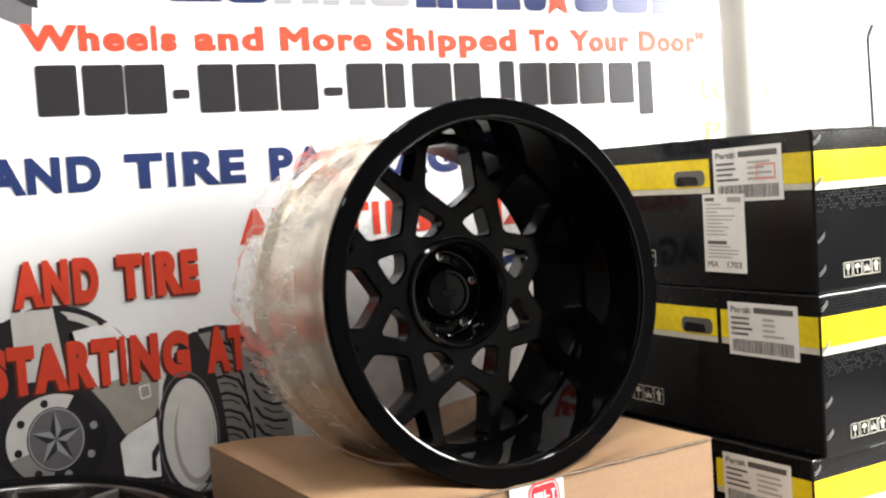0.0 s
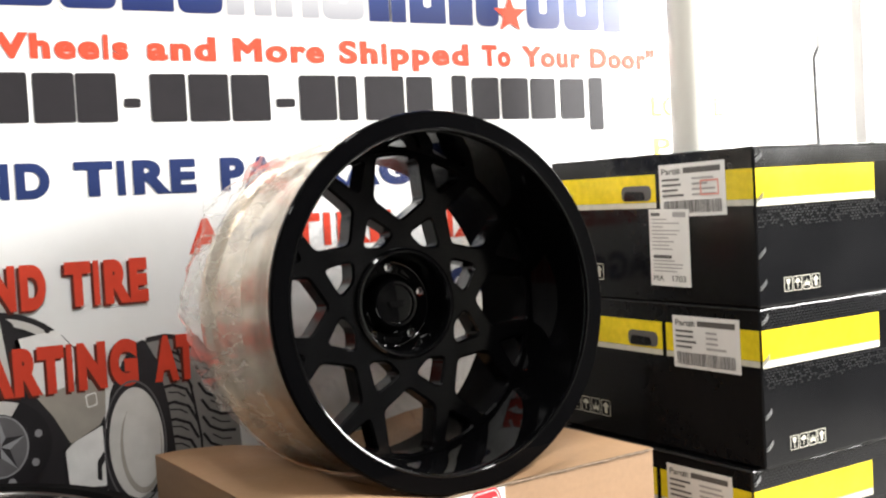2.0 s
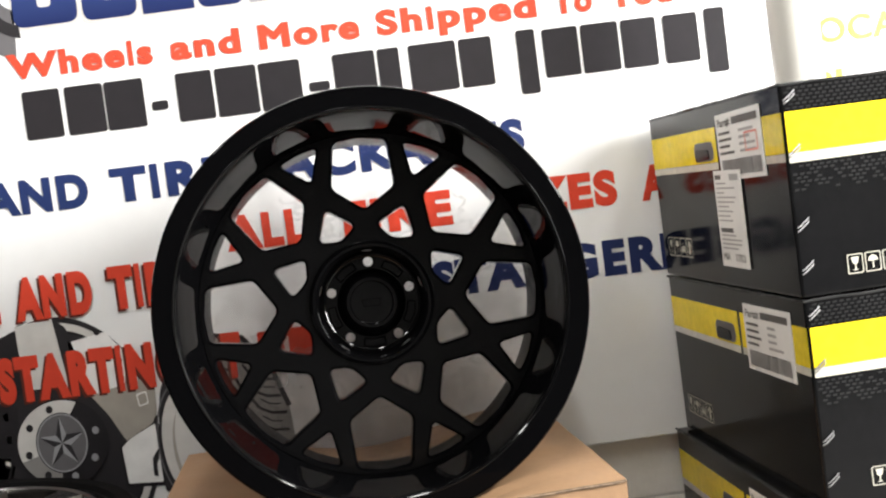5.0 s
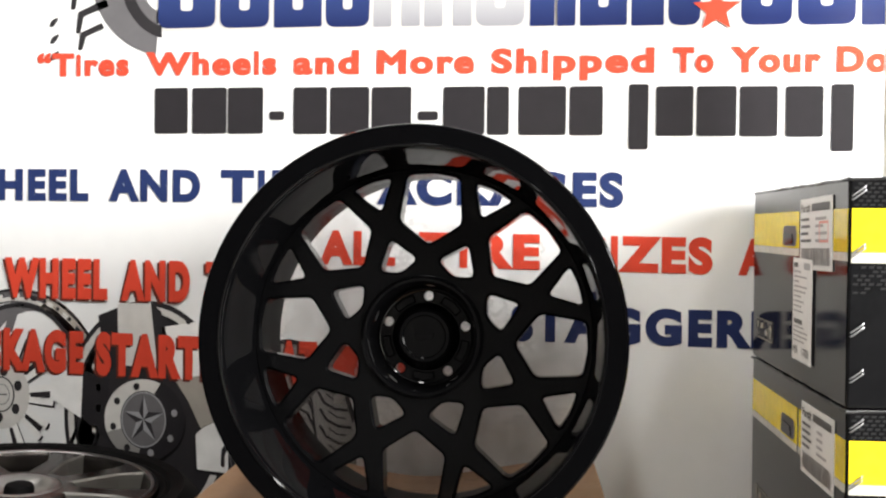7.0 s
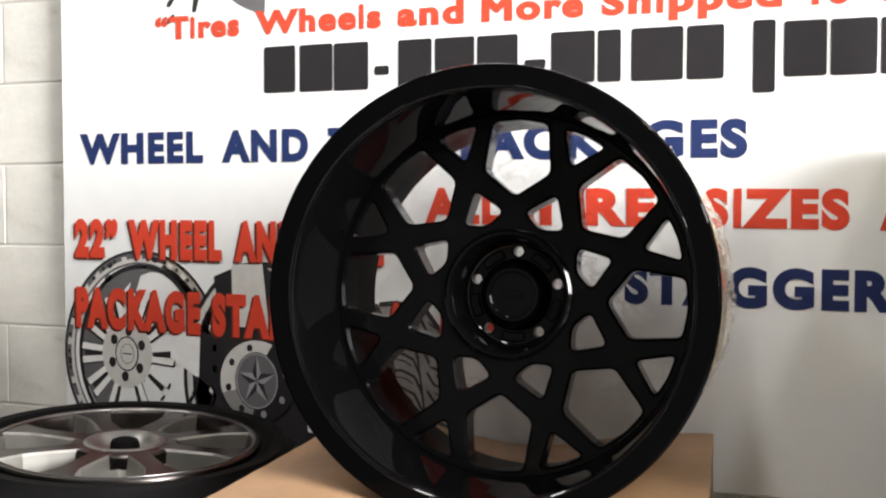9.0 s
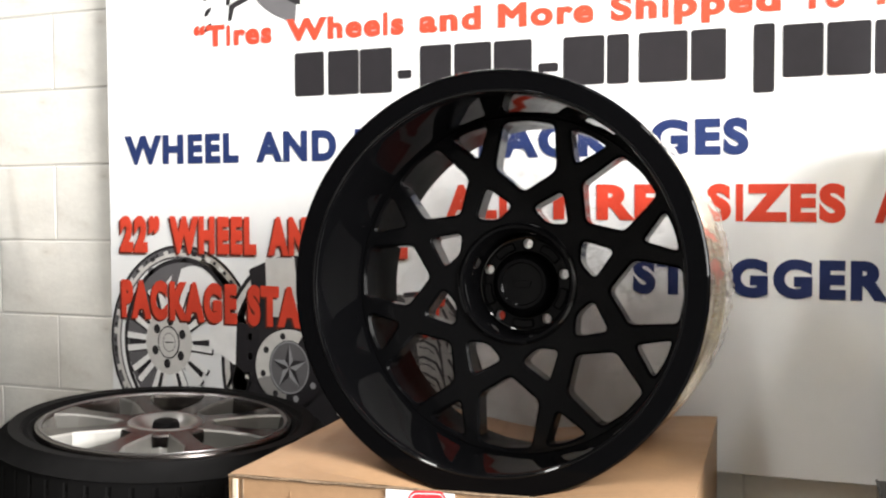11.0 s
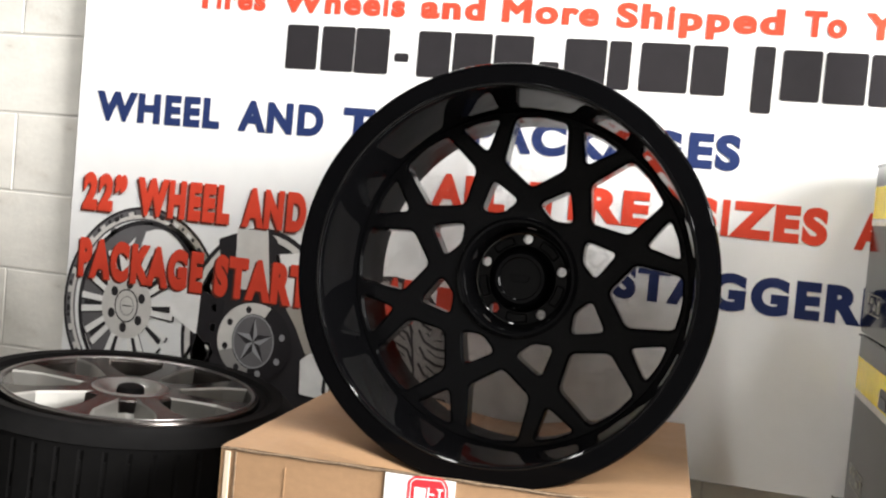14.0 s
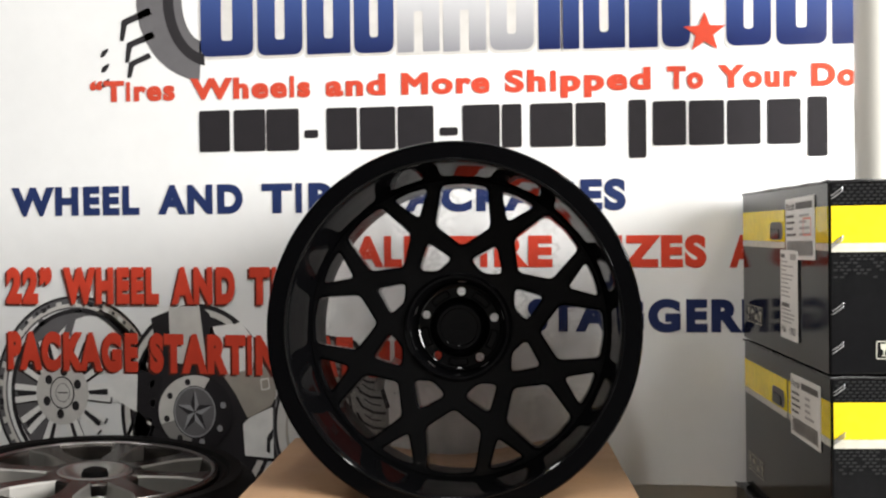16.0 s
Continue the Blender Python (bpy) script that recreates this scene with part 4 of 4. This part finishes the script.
def black_box(m, seed, label, second_label=False):
    """Its near left corner is at the origin, its left side runs along +y."""
    rnd = random.Random(seed)
    box = thing("wheel_box", label, "box", m, "stacked black boxes")
    part("body", box_bm(0, BW, 0, BD, 0.0015, BH - 0.0015, 0.004, 2), M["box_black"], box)
    zt = BH
    def side(name, y0, y1, z0, z1, mat, out, parent=box, label=""):
        return part(name, box_bm(-out, 0.001, y0, y1, z0, z1), mat, parent, label)
    def front(name, x0, x1, z0, z1, mat, out, parent=box, label=""):
        return part(name, box_bm(x0, x1, -out, 0.001, z0, z1), mat, parent, label)
    side("yellow_band", 0.003, 0.246, zt - 0.098, zt - 0.041, M["box_yellow"], 0.0008)
    side("yellow_band", 0.258, BD - 0.004, zt - 0.098, zt - 0.041, M["box_yellow"], 0.0008)
    side("white_line", 0.003, 0.246, zt - 0.110, zt - 0.0985, M["box_white"], 0.0008)
    side("white_line", 0.258, BD - 0.004, zt - 0.110, zt - 0.0985, M["box_white"], 0.0008)
    front("yellow_band", 0.004, BW - 0.12, zt - 0.098, zt - 0.041, M["box_yellow"], 0.0008)
    front("white_line", 0.004, BW - 0.12, zt - 0.112, zt - 0.0985, M["box_white"], 0.0008)
    # hand hole: a flat dark oval painted for the shade inside the opening
    pts = rounded([(-0.045, -0.016), (0.045, -0.016), (0.045, 0.016), (-0.045, 0.016)], 0.016, 6)
    hole = part("hand_hole_shade", moved(plate_bm([pts], 0), Matrix.Translation((-0.0014, 0.315, zt - 0.079)) @ Matrix.Rotation(radians(-90), 4, "Z") @ UP), M["label_ink"], box, "flat dark oval for the shade in the hand hole")
    part("hole_flap", moved(plate_bm([rounded([(-0.034, -0.012), (0.030, -0.010), (0.026, 0.006), (-0.028, 0.008)], 0.006)], 0.002), Matrix.Translation((-0.0026, 0.319, zt - 0.082)) @ Matrix.Rotation(radians(-90), 4, "Z") @ UP), M["box_black"], hole)
    # woven print near the front edges
    bm = bmesh.new()
    for z0, z1, x1, fade in ((zt - 0.038, zt - 0.004, BW - 0.01, 0), (zt - 0.152, zt - 0.114, BW - 0.01, 1)):
        z, odd = z0, 0
        while z < z1 - 0.004:
            xx = 0.006 + 0.005 * odd
            while xx < x1:
                if not fade or rnd.random() > (z1 - z) / (z1 - z0) * 0.55:
                    vs = [bm.verts.new((xx + a, -0.0007, z + b)) for a, b in ((0, 0), (0.0065, 0), (0.0075, 0.003), (0.001, 0.003))]
                    bm.faces.new(vs)
                xx += 0.010
            z, odd = z + 0.0055, 1 - odd
    tagged(part("woven_print", bm, M["box_weave"], box, "grey woven dash print"), kind="stuff")
    # handling marks
    def marks(place, parent_name, size):
        for k in range(4):
            m2 = place @ Matrix.Translation((k * size * 1.12, 0, 0))
            edge = [rounded(rect(0, size, 0, size * 1.18), size * 0.12), rounded(rect(size * 0.06, size * 0.94, size * 0.06, size * 1.12), size * 0.1)]
            mark = part("handling_mark", moved(plate_bm(edge, 0), m2), M["box_white"], box, "small white handling mark")
            s = size
            if k == 0:
                shape = [(0.25, 1.0), (0.75, 1.0), (0.68, 0.66), (0.54, 0.54), (0.54, 0.28), (0.70, 0.20), (0.30, 0.20), (0.46, 0.28), (0.46, 0.54), (0.32, 0.66)]
            elif k == 1:
                shape = [(0.15, 0.66), (0.30, 0.92), (0.5, 1.0), (0.70, 0.92), (0.85, 0.66), (0.54, 0.62), (0.54, 0.24), (0.44, 0.18), (0.46, 0.62)]
            elif k == 2:
                shape = [(0.2, 0.2), (0.2, 0.75), (0.4, 0.5), (0.5, 0.95), (0.6, 0.5), (0.8, 0.75), (0.8, 0.2), (0.5, 0.38)]
            else:
                shape = [(0.5, 1.05), (0.88, 0.68), (0.66, 0.68), (0.66, 0.2), (0.34, 0.2), (0.34, 0.68), (0.12, 0.68)]
            part("symbol", moved(plate_bm([[(a * s, b * s) for a, b in shape]], 0), m2), M["box_white"], mark)
    marks(Matrix.Translation((0.070, -0.0012, 0.026)) @ UP, "front", 0.0235)
    left_face = Matrix.Rotation(radians(-90), 4, "Z") @ UP
    marks(Matrix.Translation((-0.0012, 0.560, 0.040)) @ left_face, "side", 0.030)
    # paper labels on the left side; x of a label runs towards the near corner
    def label_at(y_far, z_low, wide, high, tilt):
        return Matrix.Translation((-0.0022, y_far, z_low)) @ left_face @ Matrix.Rotation(radians(tilt), 4, "Z")
    def paper(m2, wide, high, name_label):
        return part("paper_label", moved(box_bm(0, wide, 0, high, -0.0012, 0), m2), M["label"], box, name_label)
    m2 = label_at(0.243 if second_label else 0.224, zt - 0.129, 0.176, 0.105, rnd.uniform(-1.0, 1.0))
    lab = paper(m2, 0.176, 0.105, "white part label with a barcode")
    def dash(x0, x1, z0, z1, mat):
        part("printed_line", moved(plate_bm([rect(x0, x1, z0, z1)], 0), m2 @ Matrix.Translation((0, 0, 0.0006))), mat, lab)
    part("printed_words", moved(text_bm("Part#:", 0.008, 0.062, 0.012, 0.02), m2 @ Matrix.Translation((0, 0.085, 0.0006))), M["label_ink"], lab)
    dash(0.068, 0.166, 0.0855, 0.0965, M["label_ink"])
    for k in range(4):
        z0 = 0.072 - k * 0.0105
        dash(0.008, 0.008 + rnd.uniform(0.042, 0.066), z0, z0 + 0.0042, M["label_ink"])
        dash(0.090, 0.090 + rnd.uniform(0.028, 0.066), z0, z0 + 0.0042, M["label_grey"])
    xx = 0.010
    bm = bmesh.new()
    while xx < 0.164:
        w = rnd.choice((0.0010, 0.0016, 0.0026))
        bm.faces.new([bm.verts.new((a, b, 0.0006)) for a, b in ((xx, 0.007), (xx + w, 0.007), (xx + w, 0.032), (xx, 0.032))])
        xx += w + rnd.choice((0.0009, 0.0014, 0.002))
    part("barcode", moved(bm, m2), M["label_ink"], lab)
    if second_label:
        part("red_stamp", moved(plate_bm([rect(0.112, 0.160, 0.040, 0.070), rect(0.115, 0.157, 0.043, 0.067)], 0), m2 @ Matrix.Translation((0, 0, 0.0009))), M["label_red"], lab)
        m2 = label_at(0.279, zt - 0.268, 0.112, 0.156, -0.6) @ Matrix.Translation((0, 0, 0.0013))
        lab = paper(m2, 0.112, 0.156, "long white shipping label")
        part("printed_words", moved(text_bm("MIA", 0.008, 0.038, 0.012, 0.02), m2 @ Matrix.Translation((0, 0.010, 0.0006))), M["label_ink"], lab)
        part("printed_words", moved(text_bm("1703", 0.062, 0.100, 0.012, 0.02), m2 @ Matrix.Translation((0, 0.010, 0.0006))), M["label_ink"], lab)
        dash(0.006, 0.032, 0.142, 0.149, M["label_ink"])
        dash(0.068, 0.104, 0.140, 0.150, M["label_grey"])
        dash(0.010, 0.062, 0.056, 0.063, M["label_ink"])
        for k in range(9):
            z0 = 0.134 - k * 0.0075
            dash(0.008, 0.008 + rnd.uniform(0.03, 0.085), z0, z0 + 0.0026, M["label_grey"])
        for k in range(4):
            z0 = 0.050 - k * 0.007
            dash(0.010, 0.010 + rnd.uniform(0.05, 0.09), z0, z0 + 0.0026, M["label_grey"])
    # staples along the near corner and a strip of clear tape
    for k, z0 in enumerate((0.035, 0.095, zt - 0.105, zt - 0.030)):
        for d in (0, 0.005):
            st = tube_bm([(0.004, -0.0012, z0 + d), (0.007, -0.003, z0 + d + 0.002), (0.019, -0.003, z0 + d + 0.011), (0.021, -0.0012, z0 + d + 0.013)], 0.0011, 6)
            part("staple", st, M["steel"], box)
    # scuffed, slightly crushed rims
    for edge in ([(0.0, BD * k / 24, BH - 0.003) for k in range(25)], [(BW * k / 20, 0.0, BH - 0.003) for k in range(21)]):
        pts = [(a + rnd.uniform(-0.0012, 0.0012), b + rnd.uniform(-0.0012, 0.0012), c + rnd.uniform(-0.0006, 0.0010)) for a, b, c in edge]
        part("worn_edge", tube_bm(pts, 0.0024, 6), M["box_weave"], box)
    return box


LABELS = ["glossy black wheel box with a yellow band, top of the stack", "glossy black wheel box with a yellow band in the stack", "glossy black yellow-banded wheel box pushed out of the stack", "glossy black yellow-banded wheel box at the bottom of the stack"]
for k, (bx, by, yaw) in enumerate(((1.4085, 1.274, 4.9), (1.4100, 1.276, 4.9), (1.388, 1.289, 4.5), (1.394, 1.288, 4.6))):
    black_box(Matrix.Translation((bx, by, FLOOR + 0.001 + BH * (3 - k))) @ Matrix.Rotation(radians(yaw), 4, "Z"), k, LABELS[k], k == 0)

# pale tube standing on the stack
pipe = thing("plastic_pipe", "tall off-white plastic pipe standing on the black boxes", "pipe", pose(1.571, 1.63, FLOOR + 0.001 + 4 * BH))
part("tube", lathe_bm([(0.038, 0.0), (0.042, 0.001), (0.042, 1.10), (0.0415, 1.102), (0.038, 1.102)], 48, True), M["pipe"], pipe, "", True)
part("collar", lathe_bm([(0.0421, 0.93), (0.046, 0.935), (0.046, 1.0), (0.0421, 1.005)], 48), M["pipe"], pipe, "", True)

# hooked rod and lettered post beyond the boxes
rod = thing("hooked_rod", "thin grey metal rod with a bent top, leaning by the wall", "rod", pose(2.160, 1.825, FLOOR))
part("shaft", tube_bm([(0.03, -0.12, 0.0), (0.004, -0.01, 0.83), (0.0, 0, 1.452), (0.006, 0, 1.467), (0.018, 0, 1.487), (0.020, 0, 1.507)], 0.005, 8), M["dark_metal"], rod)
part("tip", tube_bm([(0.019, 0, 1.484), (0.021, 0, 1.514)], 0.009, 8), M["grey_post"], rod)
post = thing("marker_post", "pale grey post with a column of dark marks", "post", pose(2.36, 1.84, FLOOR))
part("body", box_bm(-0.025, 0.025, -0.02, 0.02, 0.0, 2.3, 0.006), M["grey_post"], post)
rnd = random.Random(7)
z = 1.20
while z < 1.47:
    h = rnd.uniform(0.012, 0.024)
    part("mark", box_bm(-0.012 + rnd.uniform(0, 0.004), 0.006, -0.0215, -0.0195, z, z + h), M["label_ink"], post)
    z += h + 0.007


# ---- tyres ----
def tyre_profile(radius, wide, bead):
    h = wide / 2
    wall = [(bead, -h * 0.74), (bead + 0.004, -h * 0.86), (bead + 0.014, -h * 0.93), (bead + 0.022, -h * 0.90), (bead + (radius - bead) * 0.35, -h * 0.99), (bead + (radius - bead) * 0.62, -h), (radius - 0.026, -h * 0.93), (radius - 0.012, -h * 0.85), (radius - 0.004, -h * 0.76)]
    tread = []
    for c in (-0.5, 0.0, 0.5):
        tread += [(radius, (c - 0.10) * wide * 0.62), (radius - 0.002, (c - 0.08) * wide * 0.62), (radius - 0.002, (c + 0.08) * wide * 0.62), (radius, (c + 0.10) * wide * 0.62)]
    return wall + tread + [(r, -z) for r, z in wall[::-1]]


def sipes(radius, wide, count, seed):
    """Slanting tread blocks at the upper shoulder."""
    rnd = random.Random(seed)
    bm = bmesh.new()
    for s in (1,):
        for k in range(count):
            a, da = 2 * math.pi * k / count, 2 * math.pi / count * 0.68
            ring_pts = []
            for r, zf in ((radius - 0.0015, 0.36), (radius - 0.001, 0.40), (radius - 0.010, 0.455), (radius - 0.030, 0.488)):
                slant = 0.9 * da * (zf - 0.36) / 0.12
                ring_pts.append([bm.verts.new(((r + 0.0025) * math.cos(a + e + slant), (r + 0.0025) * math.sin(a + e + slant), s * zf * wide)) for e in (0, da)])
            for p, q in zip(ring_pts, ring_pts[1:]):
                bm.faces.new((p[0], p[1], q[1], q[0]))
    return bm


def tyre(m, radius, wide, bead, label, seed, group, lugs=False):
    ob = thing("tyre", label, "tyre", m, group)
    part("casing", lathe_bm(tyre_profile(radius, wide, bead), 96, True), M["rubber"], ob, "", True)
    if lugs:
        tagged(part("tread_pattern", sipes(radius, wide, 46, seed), M["rubber"], ob), kind="stuff")
    part("bead_ring", lathe_bm([(bead + 0.028, wide * 0.478), (bead + 0.031, wide * 0.490), (bead + 0.034, wide * 0.484)], 96), M["rubber"], ob, "", True)
    return ob


# pile beside the brown box: two bare tyres and a mounted one on top
TILT = Matrix.Rotation(radians(3.6), 4, "Y") @ Matrix.Rotation(radians(1.7), 4, "X")
for k, (tx, ty) in enumerate(((0.044, 1.562), (0.057, 1.568))):
    tyre(pose(tx, ty, FLOOR + 0.1175 + 0.2350 * k, 0, 0, 20 * k), 0.318, 0.234, 0.236, "black rubber tyre lying flat in a pile", k, "tyres in the low pile")
top_wheel = thing("mounted_wheel", "silver eight-spoke alloy wheel and tyre lying on a tyre pile", "wheel", Matrix.Translation((0.055, 1.573, 0.5345)) @ TILT)
part("tyre", lathe_bm(tyre_profile(0.317, 0.212, 0.238), 128, True), M["rubber"], top_wheel, "black low-profile tyre", True)
part("rim_lip", lathe_bm([(0.243, 0.082), (0.243, 0.098), (0.240, 0.103), (0.232, 0.1045), (0.228, 0.101), (0.225, 0.092), (0.218, 0.060), (0.208, 0.0), (0.205, -0.08)], 128), M["grey_alloy"], top_wheel, "grey rim with a bright lip", True)
part("lip_edge", lathe_bm([(0.2335, 0.1035), (0.2325, 0.1056), (0.2290, 0.1046), (0.2275, 0.1022)], 128), M["chrome"], top_wheel, "thin bright machined edge", True)
part("rim_well", lathe_bm([(0.205, -0.08), (0.10, -0.085), (0.001, -0.085)], 64), M["dark_metal"], top_wheel, "", True)


def alloy_spoke(half_in, half_out, r0, r1, z_in, z_out, drop):
    """A spoke with a flat top and steep flanks, flaring where it meets the rim."""
    bm = bmesh.new()
    secs = []
    for f in (0.0, 0.2, 0.45, 0.7, 0.86, 1.0):
        r, hw, z = r0 + (r1 - r0) * f, half_in + (half_out - half_in) * f + 0.016 * max(0.0, f - 0.7) / 0.3 + 0.006 * max(0.0, 0.45 - f) / 0.45, z_in + (z_out - z_in) * f
        secs.append([bm.verts.new((r, y, z - h)) for y, h in ((-hw * 1.06 - 0.004, drop), (-hw, 0.004), (-hw + 0.0025, 0.0), (hw - 0.0025, 0.0), (hw, 0.004), (hw * 1.06 + 0.004, drop))])
    for a, b in zip(secs, secs[1:]):
        for k in range(5):
            bm.faces.new((a[k], a[k + 1], b[k + 1], b[k]))
    return bm


def pocket_floor(half):
    """The sunk floor between two spokes: a steep step down from the hub, a flat, and a slot before the rim."""
    bm = bmesh.new()
    rows = []
    for r, z in ((0.078, 0.0985), (0.090, 0.0970), (0.101, 0.064), (0.182, 0.056), (0.187, 0.052), (0.188, 0.020)):
        rows.append([bm.verts.new((r * math.cos(t), r * math.sin(t), z)) for t in (-half, -half / 2, 0, half / 2, half)])
    for a, b in zip(rows, rows[1:]):
        for k in range(4):
            bm.faces.new((a[k], a[k + 1], b[k + 1], b[k]))
    return bm


def tread_ribs(radius, wide, count):
    """Upright ribs round the tread."""
    bm = bmesh.new()
    for k in range(count):
        a, da = 2 * math.pi * k / count, 2 * math.pi / count * 0.90
        cols = [[bm.verts.new(((radius + h) * math.cos(a + e * da), (radius + h) * math.sin(a + e * da), zf * wide)) for zf in (-0.30, -0.05, 0.20, 0.335)] for e, h in ((0.0, -0.0004), (0.10, 0.0012), (0.90, 0.0012), (1.0, -0.0004))]
        for p, q in zip(cols, cols[1:]):
            for j in range(3):
                bm.faces.new((p[j], p[j + 1], q[j + 1], q[j]))
    return bm


for k in range(8):
    spoke = part("spoke", moved(alloy_spoke(0.0165, 0.0205, 0.066, 0.229, 0.1005, 0.1025, 0.045), Matrix.Rotation(radians(45 * k + 8), 4, "Z")), M["grey_alloy"], top_wheel, "dark polished spoke with bright flanks")
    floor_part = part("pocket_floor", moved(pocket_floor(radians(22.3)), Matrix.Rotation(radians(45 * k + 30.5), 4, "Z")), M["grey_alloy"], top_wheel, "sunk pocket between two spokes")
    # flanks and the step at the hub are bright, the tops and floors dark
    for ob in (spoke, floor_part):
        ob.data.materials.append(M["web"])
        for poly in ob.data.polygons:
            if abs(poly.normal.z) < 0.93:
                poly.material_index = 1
tagged(part("tread_pattern", tread_ribs(0.3175, 0.212, 52), M["rubber"], top_wheel), kind="stuff")
part("hub_plate", lathe_bm([(0.098, 0.060), (0.095, 0.0960), (0.091, 0.0998), (0.072, 0.1010)], 64), M["grey_alloy"], top_wheel, "dark polished plate round the hub", True)
part("hub", lathe_bm([(0.0735, 0.0990), (0.0700, 0.1022), (0.0640, 0.1034), (0.0600, 0.1020), (0.0510, 0.0910), (0.0410, 0.0840), (0.0310, 0.0810), (0.0240, 0.0805)], 64), M["hub_alloy"], top_wheel, "bright dished hub", True)
part("hub_cap", lathe_bm([(0.0260, 0.0780), (0.0258, 0.0960), (0.0230, 0.1030), (0.0140, 0.1065), (0.0005, 0.1075)], 48), M["rubber"], top_wheel, "dark domed hub cap", True)

# tall stack against the block wall
for k in range(4):
    tyre(pose(-0.925 + 0.008 * (k % 2), 1.555, FLOOR + 0.1390 + 0.2780 * k, 0, 0, 33 * k), 0.378, 0.277, 0.240, "black rubber tyre in a tall stack by the wall", 20 + k, "tyres in the tall stack", k == 3)

# broom handle and wire hook
broom = thing("broom_handle", "pale worn wooden broom handle leaning on the wall", "broom", pose(0, 0, 0))
part("handle", tube_bm([(-0.530, 1.690, FLOOR), (-0.588, 1.745, 0.40), (-0.643, 1.80, 0.83), (-0.691, 1.850, 1.215), (-0.693, 1.852, 1.232)], [0.0145, 0.0145, 0.014, 0.0138, 0.010], 14), M["wood"], broom, "", True)
part("ferrule", tube_bm([(-0.5865, 1.7440, 0.390), (-0.5885, 1.7455, 0.405)], 0.0165, 14), M["wood"], broom)
hook = thing("wire_hook", "thin grey wire pull-hook with a loop, standing by the tyre stack", "hook", pose(0, 0, 0))
loop = [(-0.545 + 0.026 * math.cos(2 * math.pi * k / 20), 1.60, 0.925 + 0.062 * math.sin(2 * math.pi * k / 20)) for k in range(21)]
part("loop", tube_bm(loop, 0.0022, 8), M["dark_metal"], hook, "", True)
part("shaft", tube_bm([(-0.538, 1.60, 0.868), (-0.512, 1.60, 0.70), (-0.478, 1.60, 0.30), (-0.455, 1.60, FLOOR)], 0.004, 8), M["dark_metal"], hook, "", True)

# ---- concrete blocks of the back wall ----
COURSE, LONG = 0.184, 0.365
shared = []
for n in range(4):
    bm = box_bm(-LONG / 2 + 0.0022, LONG / 2 - 0.0022, 0.0, 0.02, 0.0022, COURSE - 0.0022, 0.0022, 2)
    for v in bm.verts:
        v.co += 0.0012 * Vector((noise.noise(v.co * 9 + Vector((n, 0, 0))), 0, noise.noise(v.co * 9 + Vector((0, n, 4)))))
    shared.append(mesh_of("block", bm, M["block"]))
rnd = random.Random(3)
for row in range(14):
    z0 = 0.052 + COURSE * (row - 1)
    off = -0.535 if row % 2 == 0 else -0.7175
    for col in range(-6, 9):
        ob = new("block", shared[rnd.randrange(4)])
        ob.location = (off + LONG * col + LONG / 2, WALL_Y - 0.0006 + rnd.uniform(-0.0005, 0.0005), z0)
        ob.parent = wall_north
